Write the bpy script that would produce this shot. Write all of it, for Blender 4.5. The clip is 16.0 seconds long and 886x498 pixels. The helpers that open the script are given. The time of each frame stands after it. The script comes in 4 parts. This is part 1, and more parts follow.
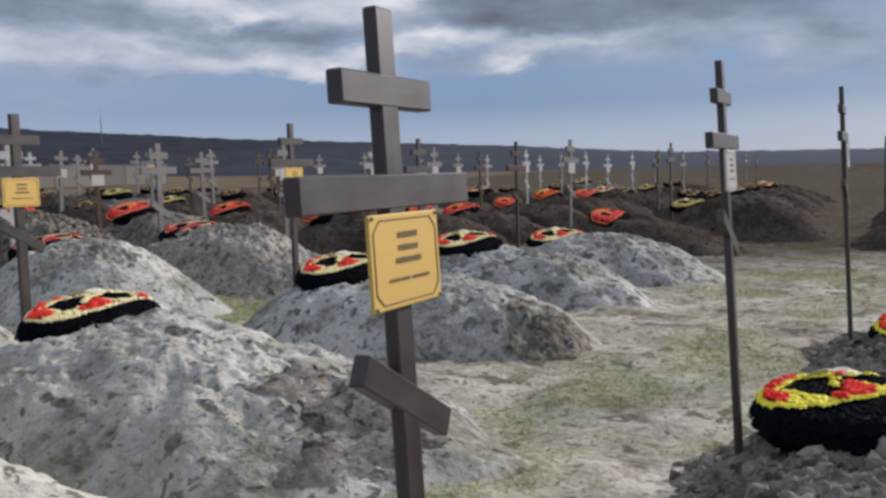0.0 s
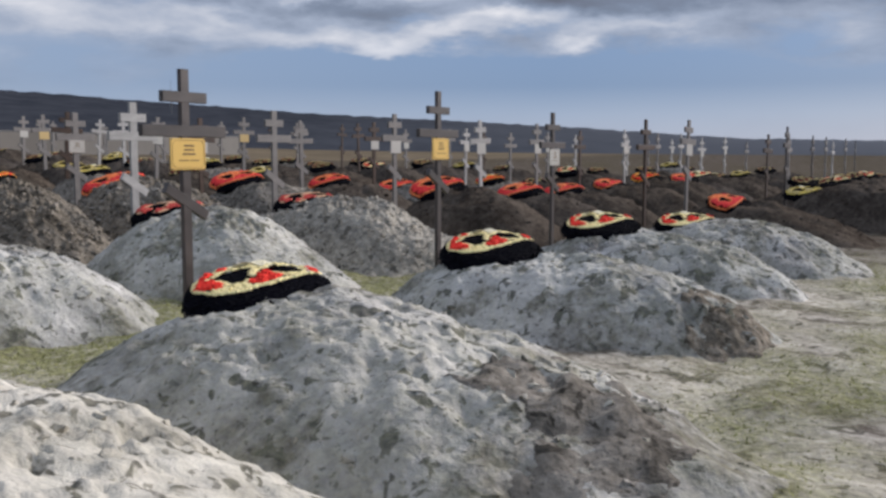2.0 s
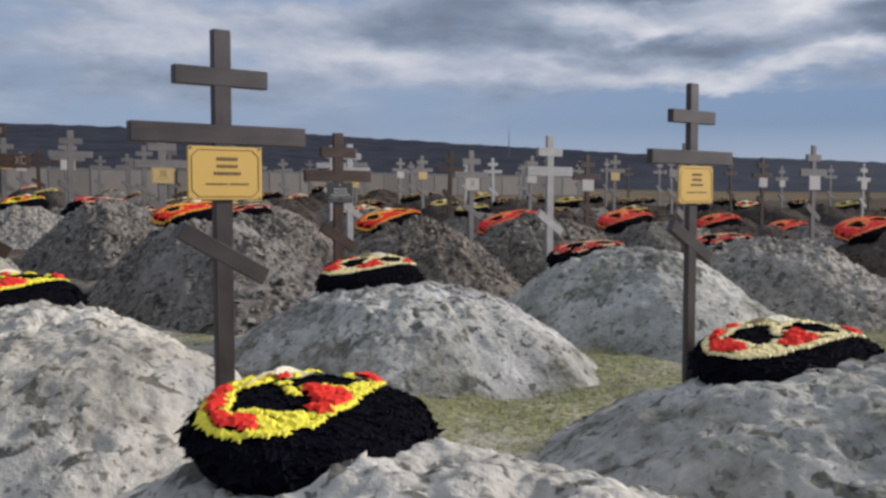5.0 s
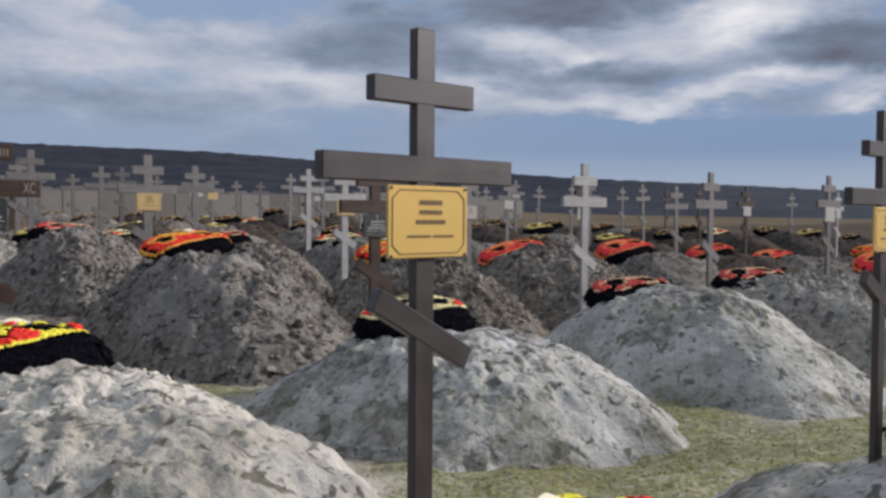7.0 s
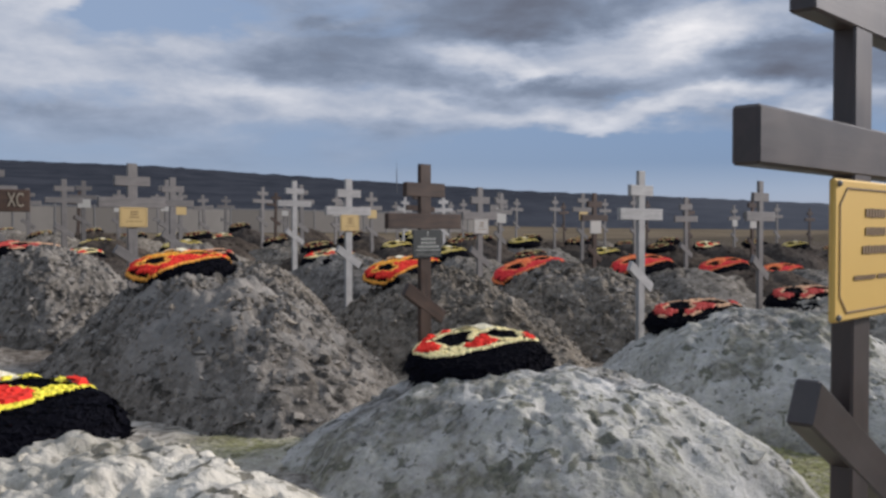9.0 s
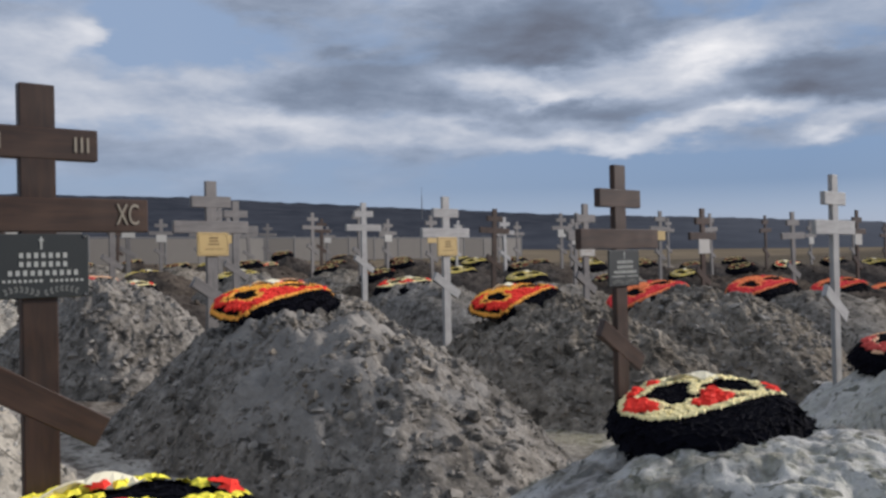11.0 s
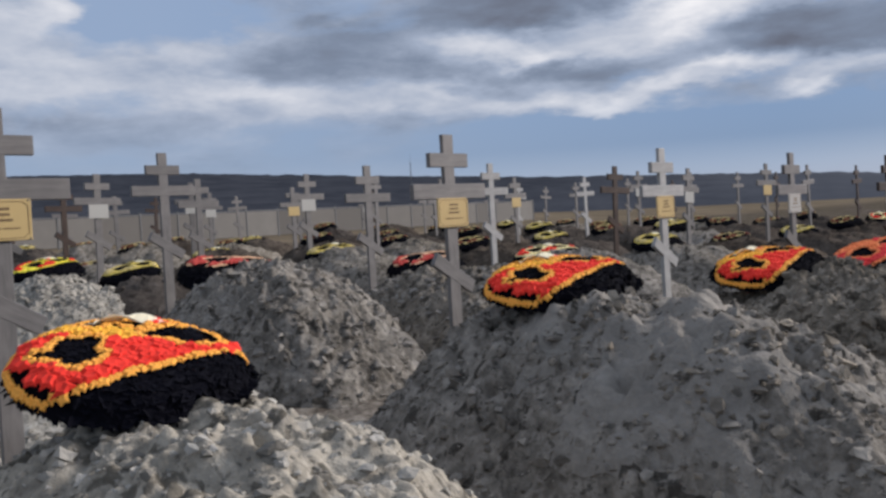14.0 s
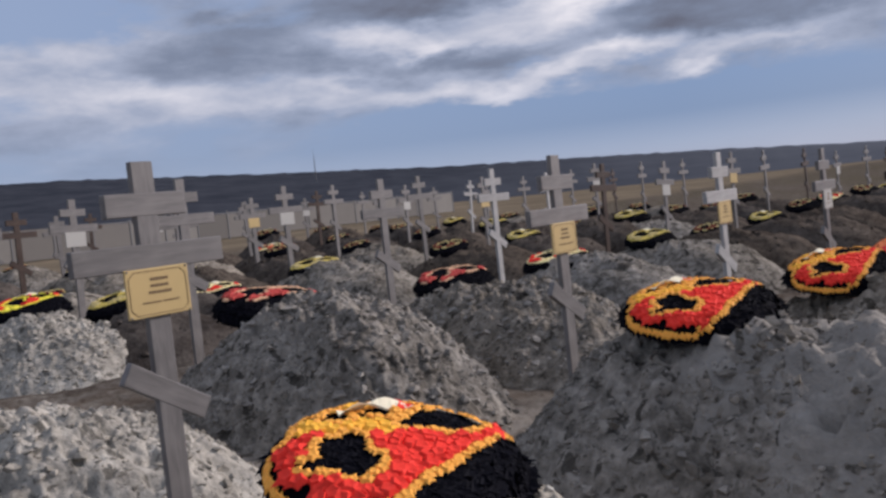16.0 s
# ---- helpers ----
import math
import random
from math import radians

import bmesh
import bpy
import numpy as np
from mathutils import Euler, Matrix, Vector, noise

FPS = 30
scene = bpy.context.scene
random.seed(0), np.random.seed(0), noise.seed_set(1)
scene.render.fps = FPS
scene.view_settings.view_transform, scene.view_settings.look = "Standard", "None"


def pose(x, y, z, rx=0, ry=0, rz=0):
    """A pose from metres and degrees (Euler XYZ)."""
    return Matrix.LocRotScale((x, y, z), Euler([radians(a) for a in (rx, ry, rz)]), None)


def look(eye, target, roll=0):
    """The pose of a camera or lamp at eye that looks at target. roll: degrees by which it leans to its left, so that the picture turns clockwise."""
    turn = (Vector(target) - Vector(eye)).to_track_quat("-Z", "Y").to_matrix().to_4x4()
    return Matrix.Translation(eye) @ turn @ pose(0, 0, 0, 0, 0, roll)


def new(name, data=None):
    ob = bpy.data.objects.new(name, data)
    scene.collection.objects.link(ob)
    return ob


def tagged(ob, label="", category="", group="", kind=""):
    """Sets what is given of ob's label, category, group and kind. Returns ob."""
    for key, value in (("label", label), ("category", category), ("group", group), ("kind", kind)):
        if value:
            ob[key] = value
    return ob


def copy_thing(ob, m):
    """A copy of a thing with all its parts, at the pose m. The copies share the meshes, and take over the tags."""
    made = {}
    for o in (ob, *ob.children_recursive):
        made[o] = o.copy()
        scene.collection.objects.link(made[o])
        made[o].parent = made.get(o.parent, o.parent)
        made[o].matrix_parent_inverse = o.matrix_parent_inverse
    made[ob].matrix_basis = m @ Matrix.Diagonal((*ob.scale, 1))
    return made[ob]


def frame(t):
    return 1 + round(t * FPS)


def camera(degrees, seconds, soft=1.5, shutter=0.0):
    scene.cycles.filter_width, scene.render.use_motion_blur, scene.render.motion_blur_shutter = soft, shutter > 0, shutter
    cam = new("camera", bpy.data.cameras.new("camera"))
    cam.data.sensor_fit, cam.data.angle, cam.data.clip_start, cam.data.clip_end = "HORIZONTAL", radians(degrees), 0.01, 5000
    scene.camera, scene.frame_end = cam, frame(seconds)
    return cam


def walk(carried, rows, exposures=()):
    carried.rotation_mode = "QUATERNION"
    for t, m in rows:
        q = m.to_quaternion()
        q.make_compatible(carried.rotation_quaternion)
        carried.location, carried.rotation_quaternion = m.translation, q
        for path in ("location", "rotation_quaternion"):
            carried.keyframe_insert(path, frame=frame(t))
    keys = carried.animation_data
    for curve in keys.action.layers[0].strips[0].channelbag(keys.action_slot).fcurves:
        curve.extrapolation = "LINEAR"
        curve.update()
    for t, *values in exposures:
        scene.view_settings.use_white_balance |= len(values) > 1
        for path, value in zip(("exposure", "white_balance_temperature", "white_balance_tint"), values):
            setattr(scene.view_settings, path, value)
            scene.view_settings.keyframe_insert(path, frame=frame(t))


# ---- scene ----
cam = camera(51.1, 16.0, soft=2.8)
METRES, EYE = 12.0, 1.6
ROWS = [
    (0.0, 0.0, 0.0, 0.0, -0.14, -4.6, 1.68),
    (0.5, -0.0234, 0.0104, 0.0037, 0.8, -5.11, 1.4),
    (1.0, -0.0469, 0.0197, 0.0034, 1.7, -5.52, 0.99),
    (1.5, -0.0643, 0.0308, 0.0023, 2.5, -5.78, 0.5),
    (2.0, -0.0793, 0.05, -0.0034, 3.64, -5.83, -0.09),
    (2.5, -0.093, 0.0632, -0.0032, 5.17, -5.56, -0.44),
    (3.0, -0.1139, 0.0777, -0.0045, 7.73, -5.05, -0.53),
    (3.5, -0.1315, 0.0875, -0.0058, 10.61, -4.53, -0.54),
    (4.0, -0.147, 0.0958, -0.0057, 14.65, -3.85, -0.35),
    (4.5, -0.1647, 0.1129, -0.0077, 19.18, -3.27, -0.01),
    (5.0, -0.1902, 0.1185, -0.0083, 23.78, -3.33, 0.02),
    (7.5, -0.3294, 0.1757, 0.0034, 17.83, -1.64, -0.42),
    (8.0, -0.3548, 0.1956, 0.0054, 16.68, -1.42, -0.33),
    (10.5, -0.4865, 0.3161, -0.0059, 17.63, -0.01, 0.84),
    (11.0, -0.5195, 0.3399, 0.0008, 18.2, 0.47, 1.14),
    (11.5, -0.5477, 0.3542, 0.0032, 18.61, 0.36, 1.49),
    (12.0, -0.5844, 0.3677, 0.0007, 18.74, -0.35, 1.78),
    (12.5, -0.6141, 0.3799, 0.0009, 18.64, -0.84, 2.0),
    (13.0, -0.6529, 0.4007, -0.0012, 18.39, -1.12, 2.38),
    (13.5, -0.69, 0.4076, 0.0013, 18.01, -1.39, 2.79),
    (14.0, -0.7397, 0.4063, 0.0077, 17.42, -1.63, 3.27),
    (14.5, -0.7764, 0.4064, 0.0181, 16.6, -1.66, 4.12),
    (15.0, -0.8104, 0.4145, 0.0267, 14.79, -1.55, 5.59),
    (15.5, -0.8344, 0.4152, 0.0357, 12.89, -1.98, 6.07),
    (16.0, -0.8636, 0.4139, 0.0391, 11.54, -2.63, 6.21),
]
walk(cam, [(t, pose(0, 0, EYE) @ pose(METRES * x, METRES * y, METRES * z, 90 + pitch, roll, yaw)) for t, x, y, z, yaw, pitch, roll in ROWS],
     exposures=[(0.0, 0.0, 6450, 14), (3.0, 0.03, 6450, 14), (5.0, -0.10, 6450, 14), (8.0, -0.07, 6450, 14), (12.0, 0.0, 6450, 13), (13.5, 0.01, 6450, 13), (14.5, 0.02, 6450, 15), (15.5, -0.05, 6450, 18), (16.0, -0.02, 6450, 19)])


# ---- light ----
SUN_AZ, SUN_EL = 59.0, 27.0            # degrees clockwise from +y, and above the ground
OVERHEAD = 0.28                        # how much brighter the clouds are overhead
world = bpy.data.worlds.new("sky")
scene.world = world
world.use_nodes = True


# bearing, height, breadth, depth (degrees) of each cloud bank; how much thicker and how much brighter it is
BANKS = (
    (12.3, 13.6, 6.0, 2.2, 0.35, -0.28), (9.0, 12.2, 5.0, 1.0, 0.30, -0.16), (22.8, 11.0, 5.5, 1.6, 0.30, -0.17), (28.5, 9.8, 5.0, 1.1, 0.20, -0.14),
    (34.5, 13.2, 4.5, 1.8, -0.55, 0.0), (39.6, 13.1, 2.2, 0.9, 0.35, 0.22), (43.0, 9.0, 6.0, 1.5, 0.15, 0.12), (38.5, 6.5, 6.0, 0.9, 0.15, -0.05),
    (27.0, 8.2, 5.0, 0.7, 0.25, 0.16), (16.8, 8.2, 4.0, 0.55, 0.30, 0.20), (14.0, 10.7, 4.0, 1.0, 0.35, 0.32), (11.2, 9.6, 2.2, 0.5, 0.30, 0.32),
    (8.7, 8.7, 4.5, 0.7, 0.25, -0.20), (7.6, 6.6, 3.5, 0.45, 0.35, 0.30), (13.5, 7.1, 7.0, 0.5, 0.25, 0.16), (4.0, 11.1, 3.5, 1.1, 0.35, 0.34),
    (0.3, 11.9, 4.0, 1.1, 0.35, 0.30), (-2.8, 10.5, 2.8, 0.6, 0.30, -0.22), (-4.0, 9.1, 2.8, 0.55, 0.30, -0.22), (3.0, 7.3, 2.4, 0.4, 0.30, 0.24),
    (0.0, 8.1, 2.4, 0.5, 0.35, 0.34), (-4.6, 6.8, 1.2, 0.55, 0.35, 0.34), (-7.8, 7.9, 4.0, 0.6, 0.28, 0.20), (-12.5, 8.2, 4.0, 0.9, 0.20, 0.06), (-17.0, 10.0, 9.0, 2.0, 0.1, -0.18), (-1.0, 9.7, 4.0, 0.8, 0.1, -0.08),
    (-16.5, 8.8, 4.0, 0.9, 0.20, 0.04), (-20.7, 6.5, 4.0, 1.0, 0.15, 0.04), (16.5, 9.5, 4.0, 0.6, 0.20, -0.12), (22.0, 7.2, 4.0, 0.6, 0.20, 0.10),
    (12.8, 4.8, 9.0, 1.1, -0.30, 0.0), (-9.0, 4.3, 14.0, 1.5, -0.50, 0.0), (3.0, 4.8, 6.0, 1.0, -0.40, 0.0), (33.0, 9.5, 9.0, 2.4, 0.14, 0.15), (41.0, 12.0, 7.0, 3.0, 0.10, 0.14), (-10.0, 9.6, 6.0, 1.2, 0.05, -0.12), (6.0, 9.8, 5.0, 0.7, 0.2, 0.08))


def sky_world():
    nt = world.node_tree
    nt.nodes.clear()
    N, L = nt.nodes.new, nt.links.new

    def put(socket, v):
        if hasattr(v, "is_output"):
            L(v, socket)
        else:
            socket.default_value = v

    def math_node(op, *args):
        n = N("ShaderNodeMath")
        n.operation = op
        for i, v in enumerate(args):
            put(n.inputs[i], v)
        return n.outputs[0]

    def vector_node(op, *args):
        n = N("ShaderNodeVectorMath")
        n.operation = op
        for i, v in enumerate(args):
            put(n.inputs[i], v)
        return n.outputs["Value" if op == "DOT_PRODUCT" else "Vector"]

    def noise_node(vec, scale, detail, rough, dist=0.0, out="Fac"):
        n = N("ShaderNodeTexNoise")
        L(vec, n.inputs["Vector"])
        for k, v in (("Scale", scale), ("Detail", detail), ("Roughness", rough), ("Distortion", dist)):
            n.inputs[k].default_value = v
        return n.outputs[out]

    def ramp_node(fac, *stops):
        n = N("ShaderNodeValToRGB")
        L(fac, n.inputs[0])
        el = n.color_ramp.elements
        while len(el) < len(stops):
            el.new(0.5)
        for e, (p, c) in zip(el, stops):
            e.position, e.color = p, (*c, 1)
        return n.outputs[0]

    def map_node(v, a, b, c, d):
        n = N("ShaderNodeMapRange")
        L(v, n.inputs[0])
        for k, x in (("From Min", a), ("From Max", b), ("To Min", c), ("To Max", d)):
            n.inputs[k].default_value = x
        return n.outputs[0]

    def mix_node(fac, a, b):
        n = N("ShaderNodeMix")
        n.data_type = "RGBA"
        for k, v in (("Factor", fac), ("A", a), ("B", b)):
            put(n.inputs[k], v)
        return n.outputs["Result"]

    out, bg = N("ShaderNodeOutputWorld"), N("ShaderNodeBackground")
    sky = N("ShaderNodeTexSky")
    sky.sky_type = "NISHITA"
    sky.sun_disc = False
    sky.sun_elevation, sky.sun_rotation = radians(SUN_EL), radians(SUN_AZ)
    sky.air_density, sky.dust_density, sky.ozone_density = 1.0, 1.5, 1.5
    sep = N("ShaderNodeSeparateXYZ")
    L(N("ShaderNodeTexCoord").outputs["Generated"], sep.inputs[0])
    az = math_node("MULTIPLY", math_node("ARCTAN2", math_node("MULTIPLY", sep.outputs[0], -1.0), sep.outputs[1]), 57.2958)
    el = math_node("MULTIPLY", math_node("ARCSINE", sep.outputs[2]), 57.2958)
    comb = N("ShaderNodeCombineXYZ")
    L(az, comb.inputs[0])
    L(el, comb.inputs[1])
    flat = vector_node("MULTIPLY", comb.outputs[0], (0.11, 0.30, 0.0))
    big = noise_node(flat, 1.0, 7.0, 0.57, 0.3)
    fine = noise_node(vector_node("ADD", flat, (21.3, 7.7, 3.1)), 1.5, 7.0, 0.60, 0.2)
    # the edges of the banks are torn by two scales of turbulence
    torn = vector_node("SUBTRACT", noise_node(flat, 1.6, 6.0, 0.58, 0.0, "Color"), (0.5, 0.5, 0.5))
    there = vector_node("ADD", comb.outputs[0], vector_node("MULTIPLY", torn, (8.0, 3.2, 0.0)))
    thick = math_node("MULTIPLY_ADD", math_node("SUBTRACT", big, 0.5), 1.1, 0.50)
    lit = math_node("MULTIPLY_ADD", math_node("SUBTRACT", fine, 0.5), 0.62, 0.49)
    for a0, e0, wa, we, dc, dl in BANKS:
        d = vector_node("MULTIPLY_ADD", there, (1 / wa, 1 / we, 0.0), (-a0 / wa, -e0 / we, 0.0))
        bank = math_node("POWER", 0.3679, vector_node("DOT_PRODUCT", d, d))
        thick = math_node("MULTIPLY_ADD", bank, dc, thick)
        if dl:
            lit = math_node("MULTIPLY_ADD", bank, dl, lit)
    # clouds thin out in the clear band over the horizon, and close up and brighten overhead
    mask = math_node("MULTIPLY", map_node(thick, 0.36, 0.58, 0.0, 1.0), map_node(el, 3.0, 7.0, 0.10, 0.96))
    lit = math_node("ADD", lit, map_node(el, 15.0, 38.0, 0.0, OVERHEAD))
    cloud = ramp_node(lit, (0.12, (0.135, 0.15, 0.19)), (0.36, (0.21, 0.26, 0.345)), (0.55, (0.36, 0.425, 0.53)), (0.84, (0.72, 0.745, 0.78)), (1.0, (0.95, 0.95, 0.94)))
    # clear air: pale low down, slate blue above
    clear = ramp_node(sep.outputs[2], (0.0, (0.50, 0.575, 0.71)), (0.042, (0.345, 0.46, 0.65)), (0.072, (0.185, 0.305, 0.52)), (0.12, (0.20, 0.325, 0.55)), (0.35, (0.225, 0.365, 0.60)))
    # a thin veil whitens the low sky on the far side from the sun
    hazy = mix_node(map_node(sep.outputs[0], 0.05, -0.55, 0.0, 0.6), clear, (0.42, 0.525, 0.69, 1))
    air = mix_node(0.75, vector_node("SCALE", sky.outputs[0]), hazy)
    L(mix_node(mask, air, cloud), bg.inputs["Color"])
    bg.inputs["Strength"].default_value = 1.0
    L(bg.outputs[0], out.inputs[0])
    for n in nt.nodes:
        if n.bl_idname == "ShaderNodeVectorMath" and n.operation == "SCALE":
            n.inputs["Scale"].default_value = 0.07


sky_world()

sun_data = bpy.data.lights.new("sun", "SUN")
sun_data.energy, sun_data.angle, sun_data.color = 3.8, radians(12), (1.0, 0.952, 0.90)
sun = new("sun", sun_data)
_a, _e = radians(SUN_AZ), radians(SUN_EL)
sun.matrix_world = look((0, 0, 0), (-math.sin(_a) * math.cos(_e), -math.cos(_a) * math.cos(_e), -math.sin(_e)))


# ---- materials ----
class Mat:
    """A small wrapper round one node material."""

    def __init__(self, name, rough=0.8, metal=0.0, spec=0.5):
        self.m = bpy.data.materials.new(name)
        self.m.use_nodes = True
        self.t = self.m.node_tree
        self.b = self.t.nodes["Principled BSDF"]
        self.b.inputs["Roughness"].default_value = rough
        self.b.inputs["Metallic"].default_value = metal
        self.b.inputs["Specular IOR Level"].default_value = spec
        self.co = self.t.nodes.new("ShaderNodeTexCoord").outputs["Object"]

    def n(self, kind, **ins):
        node = self.t.nodes.new(kind)
        for k, v in ins.items():
            k = k.replace("_", " ")
            if hasattr(v, "is_output"):
                self.t.links.new(v, node.inputs[k])
            else:
                node.inputs[k].default_value = v
        return node

    def world_co(self):
        return self.t.nodes.new("ShaderNodeNewGeometry").outputs["Position"]

    def noise(self, co, scale, detail=5.0, rough=0.55, dist=0.0):
        return self.n("ShaderNodeTexNoise", Vector=co, Scale=scale, Detail=detail, Roughness=rough, Distortion=dist).outputs["Fac"]

    def ramp(self, fac, *stops):
        node = self.t.nodes.new("ShaderNodeValToRGB")
        self.t.links.new(fac, node.inputs[0])
        el = node.color_ramp.elements
        while len(el) < len(stops):
            el.new(0.5)
        for e, (p, c) in zip(el, stops):
            e.position = p
            e.color = (*c, 1) if isinstance(c, tuple) else (c, c, c, 1)
        return node.outputs[0]

    def mix(self, fac, a, b, mode="MIX"):
        node = self.t.nodes.new("ShaderNodeMix")
        node.data_type, node.blend_type = "RGBA", mode
        for k, v in (("Factor", fac), ("A", a), ("B", b)):
            if hasattr(v, "is_output"):
                self.t.links.new(v, node.inputs[k])
            elif k == "Factor":
                node.inputs[k].default_value = v
            else:
                node.inputs[k].default_value = (*v, 1)
        return node.outputs["Result"]

    def color(self, v):
        if hasattr(v, "is_output"):
            self.t.links.new(v, self.b.inputs["Base Color"])
        else:
            self.b.inputs["Base Color"].default_value = (*v, 1)
        return self

    def bump(self, height, strength=0.4, distance=0.02):
        n = self.n("ShaderNodeBump", Height=height, Strength=strength, Distance=distance)
        self.t.links.new(n.outputs[0], self.b.inputs["Normal"])
        return self

    def random(self):
        return self.t.nodes.new("ShaderNodeObjectInfo").outputs["Random"]

    def island(self):
        return self.t.nodes.new("ShaderNodeNewGeometry").outputs["Random Per Island"]


def soil(name, dark, mean, pale, moss=0.0, spots=0.5, bare=None, dry=None, isle=0.0, mottle=0.3):
    """Crusted earth: blotches, pits, crumbs; bare = a darker soil laid open in patches, dry = withered grass beyond the graves."""
    m = Mat(name, 1.0, spec=0.0)
    co = m.world_co()
    a = m.noise(co, 1.1, 5, 0.6, 0.5)
    b = m.noise(co, 4.6, 5, 0.58, 0.25)
    c = m.noise(co, 24.0, 4, 0.6)
    base = m.ramp(b, (0.33, dark), (0.49, mean), (0.64, pale))
    wash = m.ramp(a, (0.36, tuple(0.5 * k for k in mean)), (0.62, tuple(min(1.0, 1.15 * k) for k in pale)))
    col = m.mix(0.6, base, wash)
    col = m.mix(mottle, col, m.ramp(m.noise(co, 10.5, 4, 0.6, 0.15), (0.36, tuple(0.6 * k for k in dark)), (0.5, mean), (0.64, pale)))
    if bare:
        p = m.ramp(m.noise(co, 0.85, 5, 0.6, 0.8), (0.51, 0.0), (0.57, 1.0))
        q = m.ramp(m.noise(co, 9.0, 4, 0.6), (0.36, 0.2), (0.60, 1.0))
        mask = m.mix(1.0, p, q, "MULTIPLY")
        col = m.mix(m.scale(mask, 0.9), col, bare)
    pits = m.ramp(m.noise(co, 6.4, 3, 0.55, 0.6), (0.585, 0.0), (0.625, 1.0))
    col = m.mix(m.scale(pits, spots), col, tuple(0.45 * k for k in dark))
    crumbs = m.ramp(m.noise(co, 18.0, 3, 0.5, 0.2), (0.60, 0.0), (0.66, 1.0))
    col = m.mix(m.scale(crumbs, 0.8 * spots), col, tuple(0.7 * k for k in dark))
    if moss:
        g2 = m.ramp(m.noise(co, 14.0, 5, 0.65), (0.34, 0.35), (0.56, 1.0))
        green = m.ramp(c, (0.35, (0.092, 0.106, 0.032)), (0.65, (0.25, 0.265, 0.088)))
        if dry:      # grows where the ground says so
            g = m.t.nodes.new("ShaderNodeAttribute")
            g.attribute_name = "moss"
            g = g.outputs["Fac"]
        else:
            g = m.ramp(m.noise(co, 0.62, 5, 0.62), (0.38, 0.0), (0.53, 1.0))
        col = m.mix(m.scale(m.mix(1.0, g, g2, "MULTIPLY"), moss), col, green)
    col = m.mix(0.16, col, m.ramp(c, (0.3, dark), (0.7, pale)))
    if dry:
        far = m.t.nodes.new("ShaderNodeVectorMath")
        far.operation = "DOT_PRODUCT"
        m.t.links.new(co, far.inputs[0])
        far.inputs[1].default_value = (-0.25, 0.97, 0.0)
        dug = m.n("ShaderNodeMapRange", From_Min=11.5, From_Max=16.0)
        m.t.links.new(far.outputs["Value"], dug.inputs["Value"])
        out = m.t.nodes.new("ShaderNodeVectorMath")
        out.operation = "DOT_PRODUCT"
        m.t.links.new(co, out.inputs[0])
        out.inputs[1].default_value = (-0.8924, 0.4512, 0.0)
        outer = m.n("ShaderNodeMapRange", From_Min=16.5, From_Max=20.0)
        m.t.links.new(out.outputs["Value"], outer.inputs["Value"])
        earth = m.mix(1.0, m.mix(outer.outputs[0], dug.outputs[0], (1.0, 1.0, 1.0)), m.ramp(b, (0.3, 0.72), (0.6, 1.0)), "MULTIPLY")
        col = m.mix(m.scale(earth, 0.92), col, m.mix(0.5, bare, m.ramp(b, (0.35, tuple(0.6 * k for k in bare)), (0.6, tuple(1.3 * k for k in bare)))))
        dot = m.t.nodes.new("ShaderNodeVectorMath")
        dot.operation = "DOT_PRODUCT"
        m.t.links.new(co, dot.inputs[0])
        dot.inputs[1].default_value = (-0.8924, 0.4512, 0.0)
        field = m.n("ShaderNodeMapRange", From_Min=44.0, From_Max=50.0)
        m.t.links.new(dot.outputs["Value"], field.inputs["Value"])
        grass = m.ramp(m.noise(co, 0.12, 8, 0.7), (0.35, tuple(0.75 * k for k in dry)), (0.65, tuple(1.2 * k for k in dry)))
        col = m.mix(field.outputs[0], col, grass)
    if isle:
        lump = m.ramp(m.island(), (0.0, tuple(0.5 * k for k in dark)), (0.45, mean), (1.0, tuple(1.1 * k for k in pale)))
        col = m.mix(isle, col, lump)
    tan = m.mix(1.0, col, (1.04, 0.98, 0.89), "MULTIPLY")
    m.color(m.mix(m.random(), col, tan))
    m.bump(m.mix(0.45, b, c), 0.75, 0.05)
    return m.m


def _scale(self, fac, k):
    n = self.t.nodes.new("ShaderNodeMath")
    n.operation = "MULTIPLY"
    self.t.links.new(fac, n.inputs[0])
    n.inputs[1].default_value = k
    return n.outputs[0]


Mat.scale = _scale

SAND = soil("grey_sand", (0.145, 0.145, 0.145), (0.41, 0.409, 0.408), (0.65, 0.642, 0.632), 0.30, 0.95, (0.12, 0.108, 0.092), mottle=0.1)
CLOD = soil("brown_clods", (0.030, 0.0265, 0.0225), (0.150, 0.136, 0.118), (0.35, 0.327, 0.294), 0.0, 0.85, mottle=0.5)
DRY = soil("dry_sand", (0.17, 0.160, 0.142), (0.47, 0.448, 0.405), (0.72, 0.695, 0.64), 0.15, 0.95, mottle=0.15)
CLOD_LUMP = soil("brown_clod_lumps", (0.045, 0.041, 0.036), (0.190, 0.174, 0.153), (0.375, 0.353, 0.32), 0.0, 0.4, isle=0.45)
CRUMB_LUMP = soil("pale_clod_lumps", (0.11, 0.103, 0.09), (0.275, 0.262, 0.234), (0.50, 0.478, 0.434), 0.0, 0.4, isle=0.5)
CRUMB = soil("pale_clods", (0.105, 0.098, 0.086), (0.265, 0.252, 0.225), (0.50, 0.478, 0.43), 0.0, 0.85, mottle=0.4)
EARTH = soil("dark_earth", (0.020, 0.0165, 0.0145), (0.054, 0.0445, 0.0385), (0.130, 0.113, 0.099), 0.0, 0.5)
